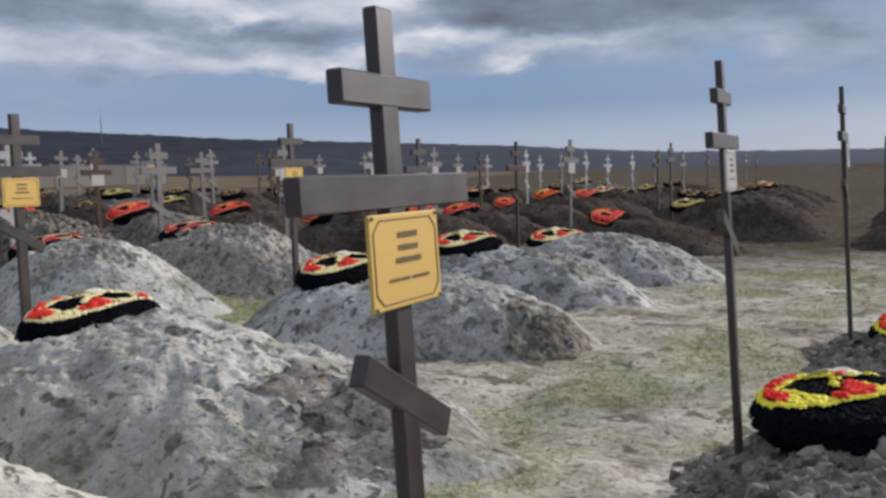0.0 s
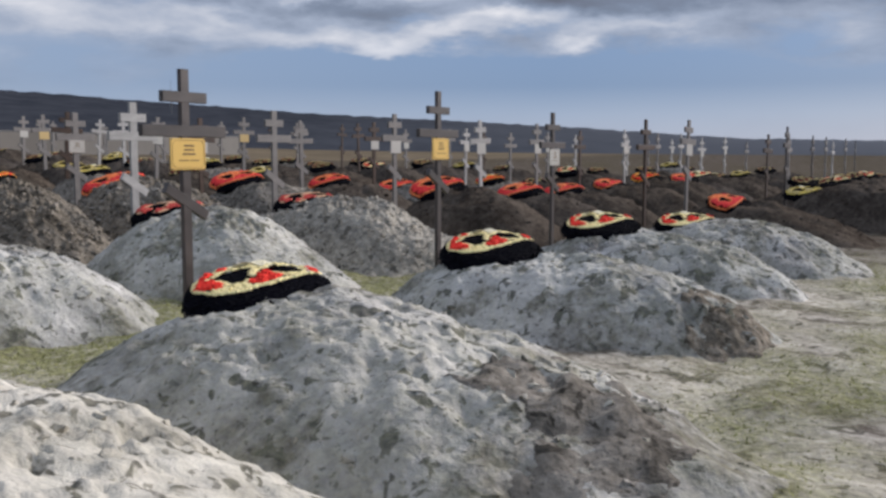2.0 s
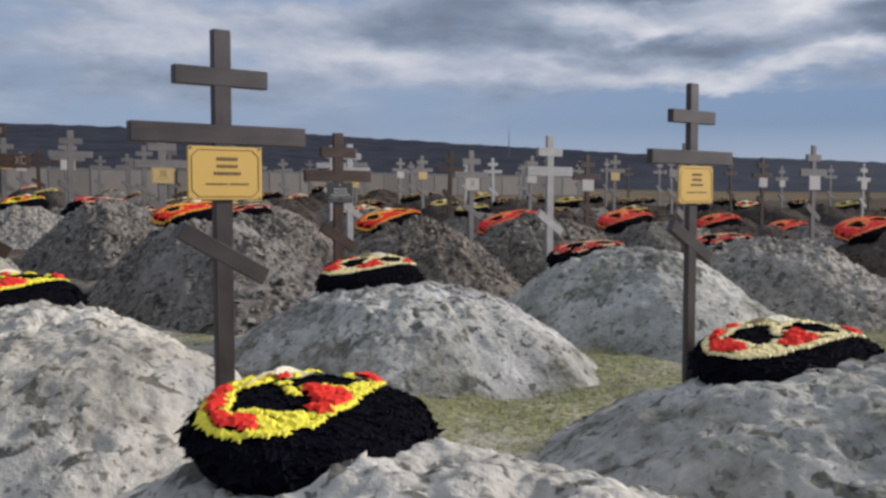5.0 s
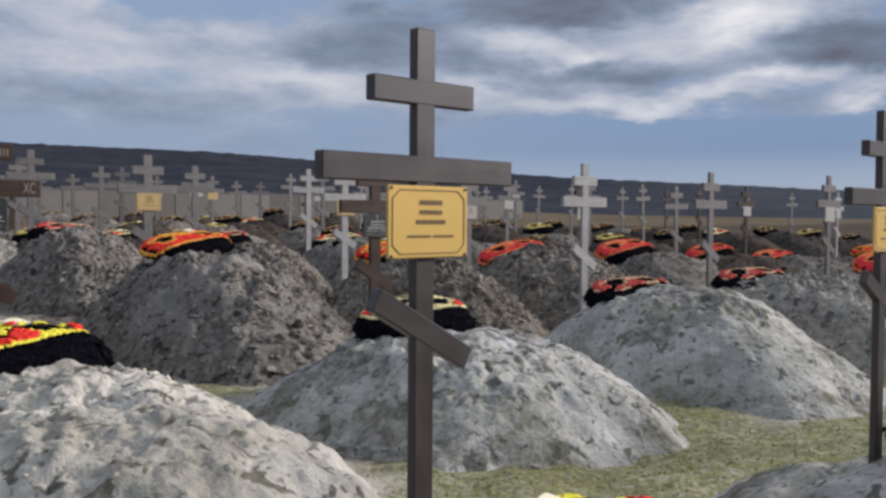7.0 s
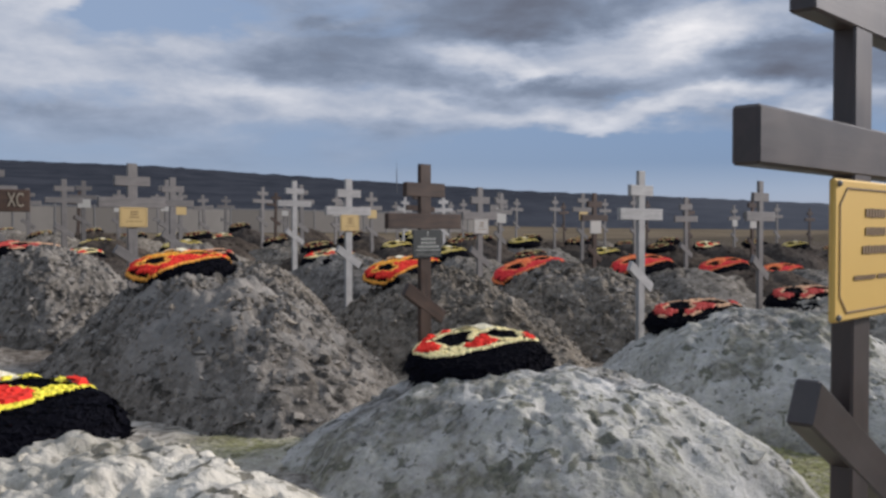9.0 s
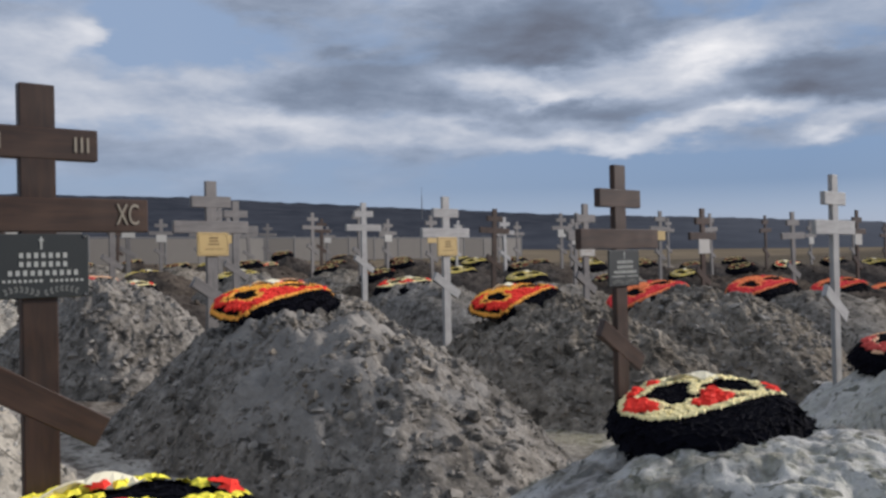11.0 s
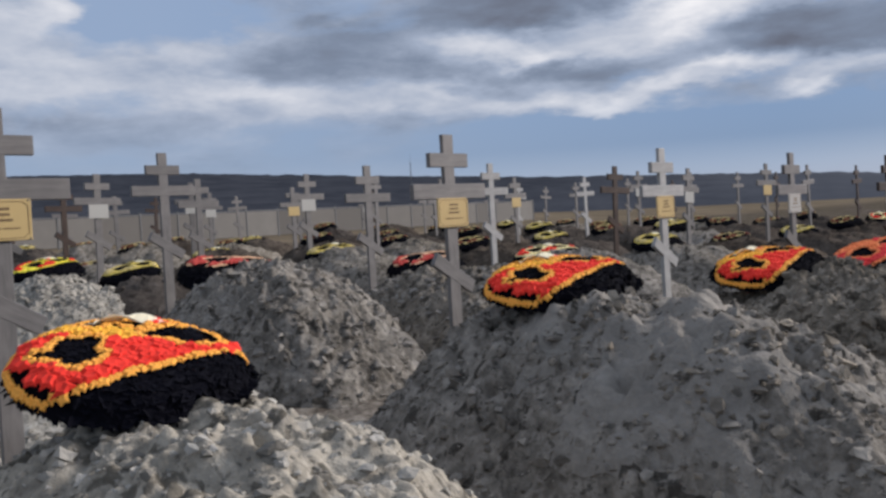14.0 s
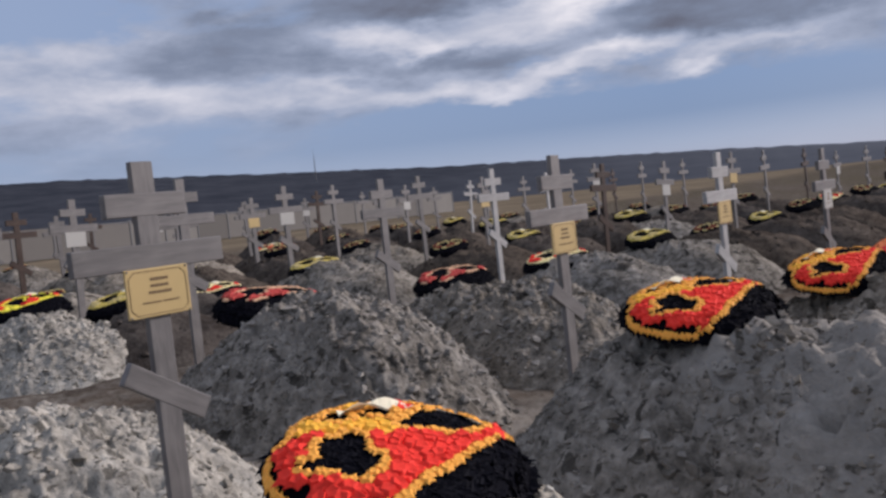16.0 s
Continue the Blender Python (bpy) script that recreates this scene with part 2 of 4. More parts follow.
FIELD = soil("trodden_sand", (0.135, 0.124, 0.108), (0.395, 0.377, 0.347), (0.645, 0.62, 0.58), 0.95, 0.9, (0.054, 0.042, 0.034), (0.155, 0.130, 0.098))


def wood(name, dark, light, rough=0.5, spec=0.8, coat=0.15):
    m = Mat(name, rough, spec=spec)
    stretch = m.n("ShaderNodeMapping", Vector=m.co, Scale=(1.6, 14.0, 14.0))
    g = m.noise(stretch.outputs[0], 3.0, 6, 0.6, 0.8)
    w = m.noise(m.co, 4.0, 4, 0.6)
    col = m.ramp(g, (0.2, dark), (0.8, light))
    col = m.mix(m.scale(m.ramp(w, (0.45, 0.0), (0.7, 1.0)), 0.35), col, tuple(1.25 * k for k in light))
    col = m.mix(m.scale(m.random(), 0.35), col, tuple(0.6 * k for k in dark))
    m.color(col)
    m.t.links.new(m.ramp(w, (0.3, rough - 0.08), (0.7, rough + 0.14)), m.b.inputs["Roughness"])
    m.b.inputs["Coat Weight"].default_value = coat
    m.b.inputs["Coat Roughness"].default_value = 0.45
    m.bump(g, 0.12, 0.003)
    return m.m


WOOD_BROWN = wood("brown_varnish", (0.010, 0.0062, 0.0052), (0.042, 0.026, 0.022), 0.42, 0.75, 0.1)
WOOD_DARK = wood("dark_varnish", (0.013, 0.008, 0.006), (0.074, 0.037, 0.021), 0.42, 0.45, 0.0)
WOOD_GREY = wood("weathered_wood", (0.066, 0.060, 0.057), (0.185, 0.170, 0.160), 0.50, 0.7, 0.1)
WOOD_PALE = wood("pale_wood", (0.22, 0.216, 0.208), (0.43, 0.422, 0.41), 0.55, 0.5, 0.0)


def plain(name, c, rough=0.6, metal=0.0, grain=0.12, scale=30.0, isle=0.0):
    m = Mat(name, rough, metal, 0.06 if isle else 0.5)
    col = m.mix(m.scale(m.noise(m.co, scale, 4), grain * 2), c, tuple(0.55 * k for k in c))
    if isle:
        col = m.mix(m.scale(m.island(), isle), col, tuple(0.4 * k for k in c))
    m.color(col)
    return m.m


GOLD = plain("gold_plate", (0.66, 0.43, 0.11), 0.5, 0.15, 0.10, 9.0)
GOLD_DULL = plain("dull_gold_plate", (0.50, 0.36, 0.15), 0.55, 0.1, 0.15, 9.0)
WHITE_PLATE = plain("white_plate", (0.40, 0.39, 0.36), 0.55, 0.0, 0.12, 9.0)
BLACK_PLATE = plain("black_plate", (0.022, 0.026, 0.026), 0.45, 0.0, 0.2, 12.0)
INK = plain("dark_print", (0.17, 0.105, 0.045), 0.6)
PALE_INK = plain("pale_print", (0.38, 0.39, 0.36), 0.6)
DIM_INK = plain("dim_engraving", (0.14, 0.145, 0.135), 0.6)
GILT = plain("gilt_letter", (0.27, 0.235, 0.18), 0.5)
LEAF_BLACK = plain("black_petal", (0.0045, 0.0045, 0.0085), 0.8, 0, 0.2, 40, 0.5)
PETAL_RED = plain("red_petal", (0.90, 0.052, 0.035), 0.6, 0, 0.1, 40, 0.25)
PETAL_LEMON = plain("lemon_petal", (0.98, 0.86, 0.09), 0.6, 0, 0.1, 40, 0.2)
PETAL_CREAM = plain("cream_petal", (0.98, 0.84, 0.43), 0.6, 0, 0.1, 40, 0.2)
PETAL_ORANGE = plain("orange_petal", (0.98, 0.44, 0.08), 0.6, 0, 0.1, 40, 0.2)
PETAL_FLAME = plain("flame_petal", (0.95, 0.27, 0.10), 0.6, 0, 0.1, 40, 0.2)
PETAL_ROSE = plain("rose_petal", (0.86, 0.065, 0.065), 0.6, 0, 0.1, 40, 0.25)
PETAL_MAROON = plain("dull_red_petal", (0.58, 0.085, 0.07), 0.6, 0, 0.1, 40, 0.3)
PETAL_BLUSH = plain("blush_petal", (0.82, 0.50, 0.30), 0.6, 0, 0.1, 40, 0.25)
PETAL_AMBER = plain("amber_petal", (0.98, 0.50, 0.06), 0.6, 0, 0.1, 40, 0.2)
PETAL_GOLD = plain("gold_petal", (0.74, 0.58, 0.15), 0.6, 0, 0.1, 40, 0.25)
PETAL_STRAW = plain("straw_petal", (0.62, 0.50, 0.22), 0.6, 0, 0.1, 40, 0.2)
PETAL_RUST = plain("rust_petal", (0.20, 0.05, 0.03), 0.6, 0, 0.1, 40, 0.3)
PETAL_WHITE = plain("white_petal", (0.84, 0.78, 0.58), 0.6, 0, 0.1, 40, 0.2)
GRASS = plain("withered_grass", (0.36, 0.365, 0.15), 0.9, 0, 0.2, 3.0, 0.6)
STEEL = plain("grey_steel", (0.17, 0.17, 0.17), 0.55, 0.3, 0.2, 6.0)


def sheet_material():
    m = Mat("pale_fence_sheet", 0.7)
    col = m.ramp(m.random(), (0.0, (0.11, 0.10, 0.088)), (0.5, (0.155, 0.142, 0.125)), (1.0, (0.24, 0.225, 0.20)))
    m.color(m.mix(m.scale(m.noise(m.world_co(), 1.3, 5, 0.6), 0.6), col, (0.11, 0.10, 0.09)))
    return m.m


SHEET = sheet_material()


def ridge_material():
    m = Mat("hazy_woods", 1.0, spec=0.0)
    co = m.world_co()
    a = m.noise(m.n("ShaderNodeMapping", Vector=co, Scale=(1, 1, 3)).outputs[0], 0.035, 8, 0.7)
    # distance haze is put into the colour: bluish woods, paling towards +x
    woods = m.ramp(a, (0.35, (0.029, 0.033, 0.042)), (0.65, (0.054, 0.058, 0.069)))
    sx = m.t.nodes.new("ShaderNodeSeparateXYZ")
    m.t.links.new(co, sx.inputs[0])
    painted_haze = m.n("ShaderNodeMapRange", From_Min=-150.0, From_Max=250.0, To_Max=0.8)
    m.t.links.new(sx.outputs[0], painted_haze.inputs["Value"])
    m.color(m.mix(painted_haze.outputs[0], woods, (0.125, 0.135, 0.155)))
    return m.m


RIDGE = ridge_material()


# ---- tools for building ----
U = Vector((0.4512, 0.8924, 0.0))      # along a row of graves
DOWN = Vector((0.8924, -0.4512, 0.0))  # from a cross towards the foot of its mound
TURN = math.degrees(math.atan2(U.y, U.x))


def lattice_noise(x, y, seed):
    """Smooth value noise on arrays, from -1 to 1."""
    x, y = np.asarray(x, float), np.asarray(y, float)
    xi, yi = np.floor(x), np.floor(y)
    fx, fy = x - xi, y - yi
    fx, fy = fx * fx * (3 - 2 * fx), fy * fy * (3 - 2 * fy)

    def h(i, j):
        s = np.sin(i * 127.1 + j * 311.7 + seed * 74.7) * 43758.5453
        return 2 * (s - np.floor(s)) - 1

    return (h(xi, yi) * (1 - fx) + h(xi + 1, yi) * fx) * (1 - fy) + (h(xi, yi + 1) * (1 - fx) + h(xi + 1, yi + 1) * fx) * fy


def fbm(x, y, scale, octaves, seed, gain=0.5):
    total, amp = 0.0, 1.0
    for k in range(octaves):
        total = total + amp * lattice_noise(x * scale + 17.3 * k, y * scale - 9.1 * k, seed + k)
        scale, amp = scale * 2.03, amp * gain
    return total


def ground_height(x, y):
    """The ground: level on the near side, rising gently across the rows, and on to the foot of the ridge."""
    x, y = np.asarray(x, float), np.asarray(y, float)
    q = -0.8924 * x + 0.4512 * y
    near = np.interp(q, [-30, 1, 6, 10.4, 14.8, 19.2, 23.8, 40, 66, 80], [-0.25, -0.1, 0.0, 0.05, 0.17, 0.38, 0.56, 0.92, 1.38, 1.7])
    r = np.hypot(x, y)
    az = np.degrees(np.arctan2(-x, np.where(y == 0, 1e-6, y)))
    rise = np.interp(az, [-40, -5, 10, 20, 34, 48, 120], [-0.15, 0.05, 0.2, 0.45, 1.2, 1.45, 1.45])
    far = 1.6 + np.minimum(r, 420) * np.tan(np.radians(rise))
    w = np.clip((r - 92) / 60, 0, 1)
    w = w * w * (3 - 2 * w)
    fine = 0.05 * fbm(x, y, 0.45, 4, 5) * np.clip(1.2 - r / 120, 0, 1)
    return near * (1 - w) + far * w + fine


def moss_cover(x, y):
    """How green the ground is: a strip behind the second row of crosses, thin traces beside the first, bare sand further on."""
    x, y = np.asarray(x, float), np.asarray(y, float)
    row, along = -0.8924 * x + 0.4512 * y, 0.4512 * x + 0.8924 * y
    strip = np.exp(-((row - 7.3) / 1.25) ** 2) * np.clip((along - 1.5) / 2, 0, 1) * np.clip((16 - along) / 6, 0, 1)
    trace = 0.8 * np.exp(-((row - 1.6) / 1.5) ** 2) * np.clip((along - 2.5) / 2, 0, 1)
    spot = 0.75 * np.exp(-(np.hypot(x + 8.15, y - 8.9) / 0.55) ** 2) + 0.6 * np.exp(-(np.hypot(x + 7.5, y - 11.9) / 0.5) ** 2)
    spot = spot + 0.9 * np.exp(-(np.hypot(x + 3.9, y - 9.2) / 1.0) ** 2) + 0.7 * np.exp(-(np.hypot(x + 4.4, y - 7.1) / 0.8) ** 2)
    patch = np.clip(0.72 + 0.75 * fbm(x, y, 0.8, 4, 51, 0.6), 0.0, 1.3)
    far = 0.5 * np.clip((np.hypot(x, y) - 30) / 40, 0, 1)
    return np.clip((1.5 * strip + trace + far) * patch + spot * (0.55 + 0.6 * patch), 0, 1)


def mesh_of(name, verts, faces, smooth=True):
    me = bpy.data.meshes.new(name)
    me.from_pydata([tuple(map(float, v)) for v in verts], [], [tuple(map(int, f)) for f in faces])
    if smooth:
        me.shade_smooth()
    me.update()
    return me


def grid_faces(nu, nv, wrap=False):
    i = np.arange(nu - 1)[:, None]
    j = np.arange(nv if wrap else nv - 1)[None, :]
    k = (j + 1) % nv
    return np.stack([i * nv + j + 0 * k, (i + 1) * nv + j, (i + 1) * nv + k, i * nv + k], -1).reshape(-1, 4)


def part(name, data, material, parent, label="", m=None):
    if isinstance(data, bmesh.types.BMesh):
        me = bpy.data.meshes.new(name)
        data.to_mesh(me)
        data.free()
        data = me
    if material and not data.materials:
        data.materials.append(material)
    ob = new(name, data)
    ob.parent = parent
    if m is not None:
        ob.matrix_basis = m
    if label:
        tagged(ob, label)
    return ob


def beam(length, width, thick, bevel=0.004):
    """A planed board along x, with eased edges."""
    bm = bmesh.new()
    bmesh.ops.create_cube(bm, size=1.0)
    bmesh.ops.scale(bm, vec=(length, thick, width), verts=bm.verts)
    bmesh.ops.bevel(bm, geom=bm.edges[:], offset=bevel, segments=1, affect="EDGES")
    return bm


# ---- the ground and the distance ----
def far_axis(lo, hi, step, reach, grow=1.22):
    mid = np.arange(lo, hi + step / 2, step)
    ends, d = [], step
    v = hi
    while v < reach:
        d *= grow
        v += d
        ends.append(v)
    starts, d = [], step
    v = lo
    while v > -reach:
        d *= grow
        v -= d
        starts.append(v)
    return np.array(starts[::-1] + list(mid) + ends)


def ground_surface(x, y):
    """The ground with its trodden unevenness near the path."""
    near = np.clip(1.3 - np.hypot(x + 6, y - 10) / 26, 0, 1)
    tread = 0.024 * fbm(x, y, 2.6, 3, 31) + 0.014 * fbm(x, y, 6.5, 2, 37) - 0.035 * np.clip(lattice_noise(x * 3.4, y * 3.4, 61) - 0.45, 0, 1)
    return ground_height(x, y) + near * tread


def build_ground():
    xs, ys = far_axis(-17, 5, 0.10, 2600), far_axis(2, 22, 0.10, 2600)
    gx, gy = np.meshgrid(xs, ys, indexing="ij")
    gz = ground_surface(gx, gy)
    me = mesh_of("ground", np.stack([gx, gy, gz], -1).reshape(-1, 3), grid_faces(len(xs), len(ys)))
    me.attributes.new("moss", "FLOAT", "POINT").data.foreach_set("value", moss_cover(gx, gy).astype(np.float32).ravel())
    me.materials.append(FIELD)
    tagged(new("ground", me), "pale trodden sandy ground with patches of moss", "ground", kind="structure")


def build_grass():
    """Short withered blades that stand in the mossy strip."""
    rng = np.random.default_rng(9)
    n = 60000
    row, along = rng.uniform(0.2, 10.0, n), rng.uniform(1.5, 17.0, n)
    x, y = U.x * along - DOWN.x * row, U.y * along - DOWN.y * row
    keep = moss_cover(x, y) > 0.30 + 0.55 * rng.uniform(0, 1, n)
    x, y = x[keep], y[keep]
    z = ground_surface(x, y)
    n = len(x)
    turn, tall, wide, tip = rng.uniform(0, 6.283, n), rng.uniform(0.010, 0.028, n), rng.uniform(0.004, 0.009, n), rng.uniform(0.0, 0.04, n)
    c, t = np.cos(turn), np.sin(turn)
    base = np.stack([x, y, z - 0.004], -1)
    side = np.stack([c * wide, t * wide, 0 * z], -1)
    top = base + np.stack([-t * tip, c * tip, tall], -1)
    verts = np.stack([base - side, base + side, top], 1).reshape(-1, 3)
    me = mesh_of("short_grass", verts, np.arange(3 * n).reshape(-1, 3), smooth=False)
    me.materials.append(GRASS)
    tagged(new("short_grass", me), "short yellow-green withered grass between the mounds", "grass", kind="stuff")


def build_ridge():
    """A long wooded ridge that falls from one end of the view to the other."""
    az = np.linspace(-75, 110, 520)
    crest = np.interp(az, [-75, -26, -14, -5, 3, 11, 18, 26, 34, 44, 60, 110], [0.40, 0.70, 0.95, 1.60, 2.05, 2.40, 2.85, 3.35, 3.8, 3.95, 4.0, 3.6])
    foot = np.interp(az, [-75, -40, -5, 10, 20, 34, 48, 110], [-0.15, -0.17, 0.0, 0.17, 0.41, 1.15, 1.40, 1.40])
    rs = np.array([395, 430, 520, 640, 760, 860])
    rise = np.array([-0.06, 0.30, 0.62, 0.86, 1.0, 0.9])
    verts = []
    for r, k in zip(rs, rise):
        el = foot + (crest - foot) * k
        x, y = -r * np.sin(np.radians(az)), r * np.cos(np.radians(az))
        jag = 0.55 * k * fbm(az * 2.3, np.full_like(az, r * 0.01), 1.0, 4, 11, 0.6)
        verts.append(np.stack([x, y, 1.6 + r * np.tan(np.radians(el)) + jag], -1))
    me = mesh_of("wooded_ridge", np.concatenate(verts), grid_faces(len(rs), len(az)))
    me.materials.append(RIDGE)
    tagged(new("wooded_ridge", me), "long dark slate ridge of bare woods, haze in its colour", "ridge", kind="structure")


# ---- mounds ----
class Heap:
    """The shape of one mound: height over the world's floor at any place."""

    def __init__(self, x, y, h, rough, seed, peak=1.3, back=1.9, front=2.0, side=1.28, power=2.2):
        self.x, self.y, self.h, self.rough, self.seed = x, y, h, rough, seed
        self.head, self.back, self.front, self.side, self.power = peak, back, front, side, power

    def local(self, a, b):
        return self.x + DOWN.x * a + U.x * b, self.y + DOWN.y * a + U.y * b

    def height(self, a, b):
        a, b = np.asarray(a, float), np.asarray(b, float)
        X, Y = self.local(a, b)
        da = a - self.head
        p = np.abs(np.where(da < 0, da / self.back, da / self.front))
        r = (p ** 2.3 + np.abs(b / self.side) ** 2.3) ** (1 / 2.3)
        r = r * (1 + 0.11 * fbm(X, Y, 0.8, 3, self.seed))
        body = np.where(r < 1, 1 - np.clip(r, 0, 1) ** self.power, -0.9 * (r - 1))
        edge = 0.15
        body = 0.5 * (body + np.sqrt(body * body + edge * edge)) - 0.10 * np.clip(r, 0, 1.4) ** 6
        big = 0.035 + 0.04 * self.rough
        lumps = fbm(X, Y, 1.5, 3, self.seed + 3) * big + fbm(X, Y, 5.5, 3, self.seed + 9, 0.6) * 0.020 * (1 + 1.2 * self.rough)
        clods = sum(w * np.abs(lattice_noise(X * k, Y * k, self.seed + 5 + int(k))) for k, w in ((6.5, 0.5), (11.0, 0.8), (19.0, 0.9)))
        lumps = lumps + (0.012 + 0.052 * max(0.0, self.rough - 0.3)) * clods
        dents = sum(d * np.clip(fbm(X, Y * 1.25, k, 3, self.seed + 21 + int(k), 0.6) - 0.55, 0, 1) for k, d in ((3.6, 0.085), (7.0, 0.08)))
        lumps = lumps - dents * (0.5 + self.rough)
        return ground_height(X, Y) + self.h * body + lumps * np.clip(1.5 - r, 0, 1) - 0.10 * np.clip(r - 0.95, 0, 1)

    def z(self, a, b):
        return float(self.height(a, b))

    def normal(self, a, b, d=0.3):
        za = (self.z(a + d, b) - self.z(a - d, b)) / (2 * d)
        zb = (self.z(a, b + d) - self.z(a, b - d)) / (2 * d)
        return (-(DOWN * za) - (U * zb) + Vector((0, 0, 1))).normalized()


def clod_mesh(heap, count, rng, small, large):
    """Crumbs and clods of soil that lie all over one mound."""
    phi = (1 + 5 ** 0.5) / 2
    ico = np.array([(-1, phi, 0), (1, phi, 0), (-1, -phi, 0), (1, -phi, 0), (0, -1, phi), (0, 1, phi),
                    (0, -1, -phi), (0, 1, -phi), (phi, 0, -1), (phi, 0, 1), (-phi, 0, -1), (-phi, 0, 1)]) / 1.9
    tri = np.array([(0, 11, 5), (0, 5, 1), (0, 1, 7), (0, 7, 10), (0, 10, 11), (1, 5, 9), (5, 11, 4), (11, 10, 2), (10, 7, 6), (7, 1, 8),
                    (3, 9, 4), (3, 4, 2), (3, 2, 6), (3, 6, 8), (3, 8, 9), (4, 9, 5), (2, 4, 11), (6, 2, 10), (8, 6, 7), (9, 8, 1)])
    ang, rad = rng.uniform(0, 2 * np.pi, count), np.sqrt(rng.uniform(0.0, 1.05, count))
    ca, sa = np.cos(ang) * rad, np.sin(ang) * rad
    a = heap.head + np.where(ca < 0, ca * heap.back, ca * heap.front)
    b = sa * heap.side
    z = heap.height(a, b)
    X, Y = heap.local(a, b)
    size = small * (large / small) ** (rng.uniform(0, 1, count) ** 2.6)
    verts, faces = [], []
    for k in range(count):
        shape = ico * rng.uniform(0.35, 1.5, (12, 1)) * rng.uniform(0.6, 1.35, 3) * size[k] * 0.5
        shape[:, 2] *= 0.75
        t = rng.uniform(0, 6.28)
        c, s = math.cos(t), math.sin(t)
        pts = np.stack([shape[:, 0] * c - shape[:, 1] * s, shape[:, 0] * s + shape[:, 1] * c, shape[:, 2]], -1)
        verts.append(pts + np.array([X[k], Y[k], z[k] - 0.10 * size[k]]))
        faces.append(tri + 12 * k)
    return mesh_of("loose_soil", np.concatenate(verts), np.concatenate(faces), smooth=False)


def build_slump(heap, owner, a0, b0, wa, wb, dry, rng):
    """A washed-out patch on a mound where brown soil and lumps lie open; dry: a paler patch that paints a sunlit flank.
    """
    n = 46
    a, b = np.meshgrid(np.linspace(a0 - 1.5 * wa, a0 + 1.5 * wa, n), np.linspace(b0 - 1.5 * wb, b0 + 1.5 * wb, n), indexing="ij")
    X, Y = heap.local(a, b)
    r = np.hypot((a - a0) / wa, (b - b0) / wb) + 0.55 * fbm(X, Y, 2.4, 3, 77)
    Z = heap.height(a, b) + 0.035 * (1 - r) + 0.03 * fbm(X, Y, 7.0, 3, 12)
    me = mesh_of("bare_soil", np.stack([X, Y, np.where(r < 1.5, Z, Z - 0.3)], -1).reshape(-1, 3), grid_faces(n, n))
    part("bare_soil", me, CLOD_LUMP if dry else CLOD, owner, "paler soil painted as a sunlit flank" if dry else "washed-out brown soil")
    patch = Heap(heap.x, heap.y, 0, 0, 1)
    patch.head, patch.back, patch.front, patch.side = a0, wa, wa, wb
    patch.local = lambda u, v: heap.local(u, v + b0)
    patch.height = lambda u, v: heap.height(u, v + b0)
    part("loose_soil", clod_mesh(patch, 400 if dry else 150, rng, 0.03, 0.11 if dry else 0.13), CLOD_LUMP if dry else SAND, owner, "paler clods painted as sunlit" if dry else "crusts of grey sand")["kind"] = "stuff"


def build_mound(heap, kind, near, rng):
    rings, spokes = ((110, 280) if kind in ("sand", "dry") else (130, 320)) if near else (20, 44)
    rr = np.linspace(0, 1.22, rings)[:, None]
    th = np.linspace(0, 2 * np.pi, spokes, endpoint=False)[None, :]
    ca, sa = np.cos(th) * rr, np.sin(th) * rr
    a = heap.head + np.where(ca < 0, ca * heap.back, ca * heap.front)
    b = sa * heap.side
    X, Y = heap.local(a, b)
    Z = heap.height(a, b)
    me = mesh_of("grave_mound", np.stack([X, Y, Z], -1).reshape(-1, 3), grid_faces(rings, spokes, wrap=True))
    mat = {"clod": CLOD, "crumb": CRUMB, "sand": SAND, "dry": DRY, "earth": EARTH}[kind]
    me.materials.append(mat)
    ob = new("grave_mound", me)
    label = {"clod": "heaped mound of rough brown clods of earth", "crumb": "heaped mound of pale sandy clods",
             "earth": "heaped mound of dark brown earth",
             "sand": "rounded burial mound of crusted grey sand", "dry": "rounded burial mound of dry cream-coloured sand"}[kind]
    tagged(ob, label, "mound", "burial mounds")
    count = {"clod": 3600, "crumb": 3000, "sand": 220, "dry": 260, "earth": 1000}[kind] if near else {"clod": 140, "crumb": 100, "sand": 0, "dry": 0, "earth": 120}[kind]
    if count:
        clods = clod_mesh(heap, count, rng, *{"clod": (0.018, 0.11), "crumb": (0.015, 0.085), "sand": (0.025, 0.10), "dry": (0.02, 0.09), "earth": (0.03, 0.14)}[kind])
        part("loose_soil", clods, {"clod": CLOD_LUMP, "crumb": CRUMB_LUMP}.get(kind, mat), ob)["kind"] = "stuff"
    return ob


# ---- crosses ----
def letters(text, size, material, name, parent, m):
    cu = bpy.data.curves.new(name, "FONT")
    cu.body, cu.size, cu.extrude, cu.align_x, cu.align_y = text, size, 0.0015, "CENTER", "CENTER"
    temp = new(name, cu)
    bpy.context.view_layer.update()
    me = bpy.data.meshes.new_from_object(temp.evaluated_get(bpy.context.evaluated_depsgraph_get()))
    bpy.data.objects.remove(temp)
    me.materials.clear()
    return part(name, me, material, parent, m=m)


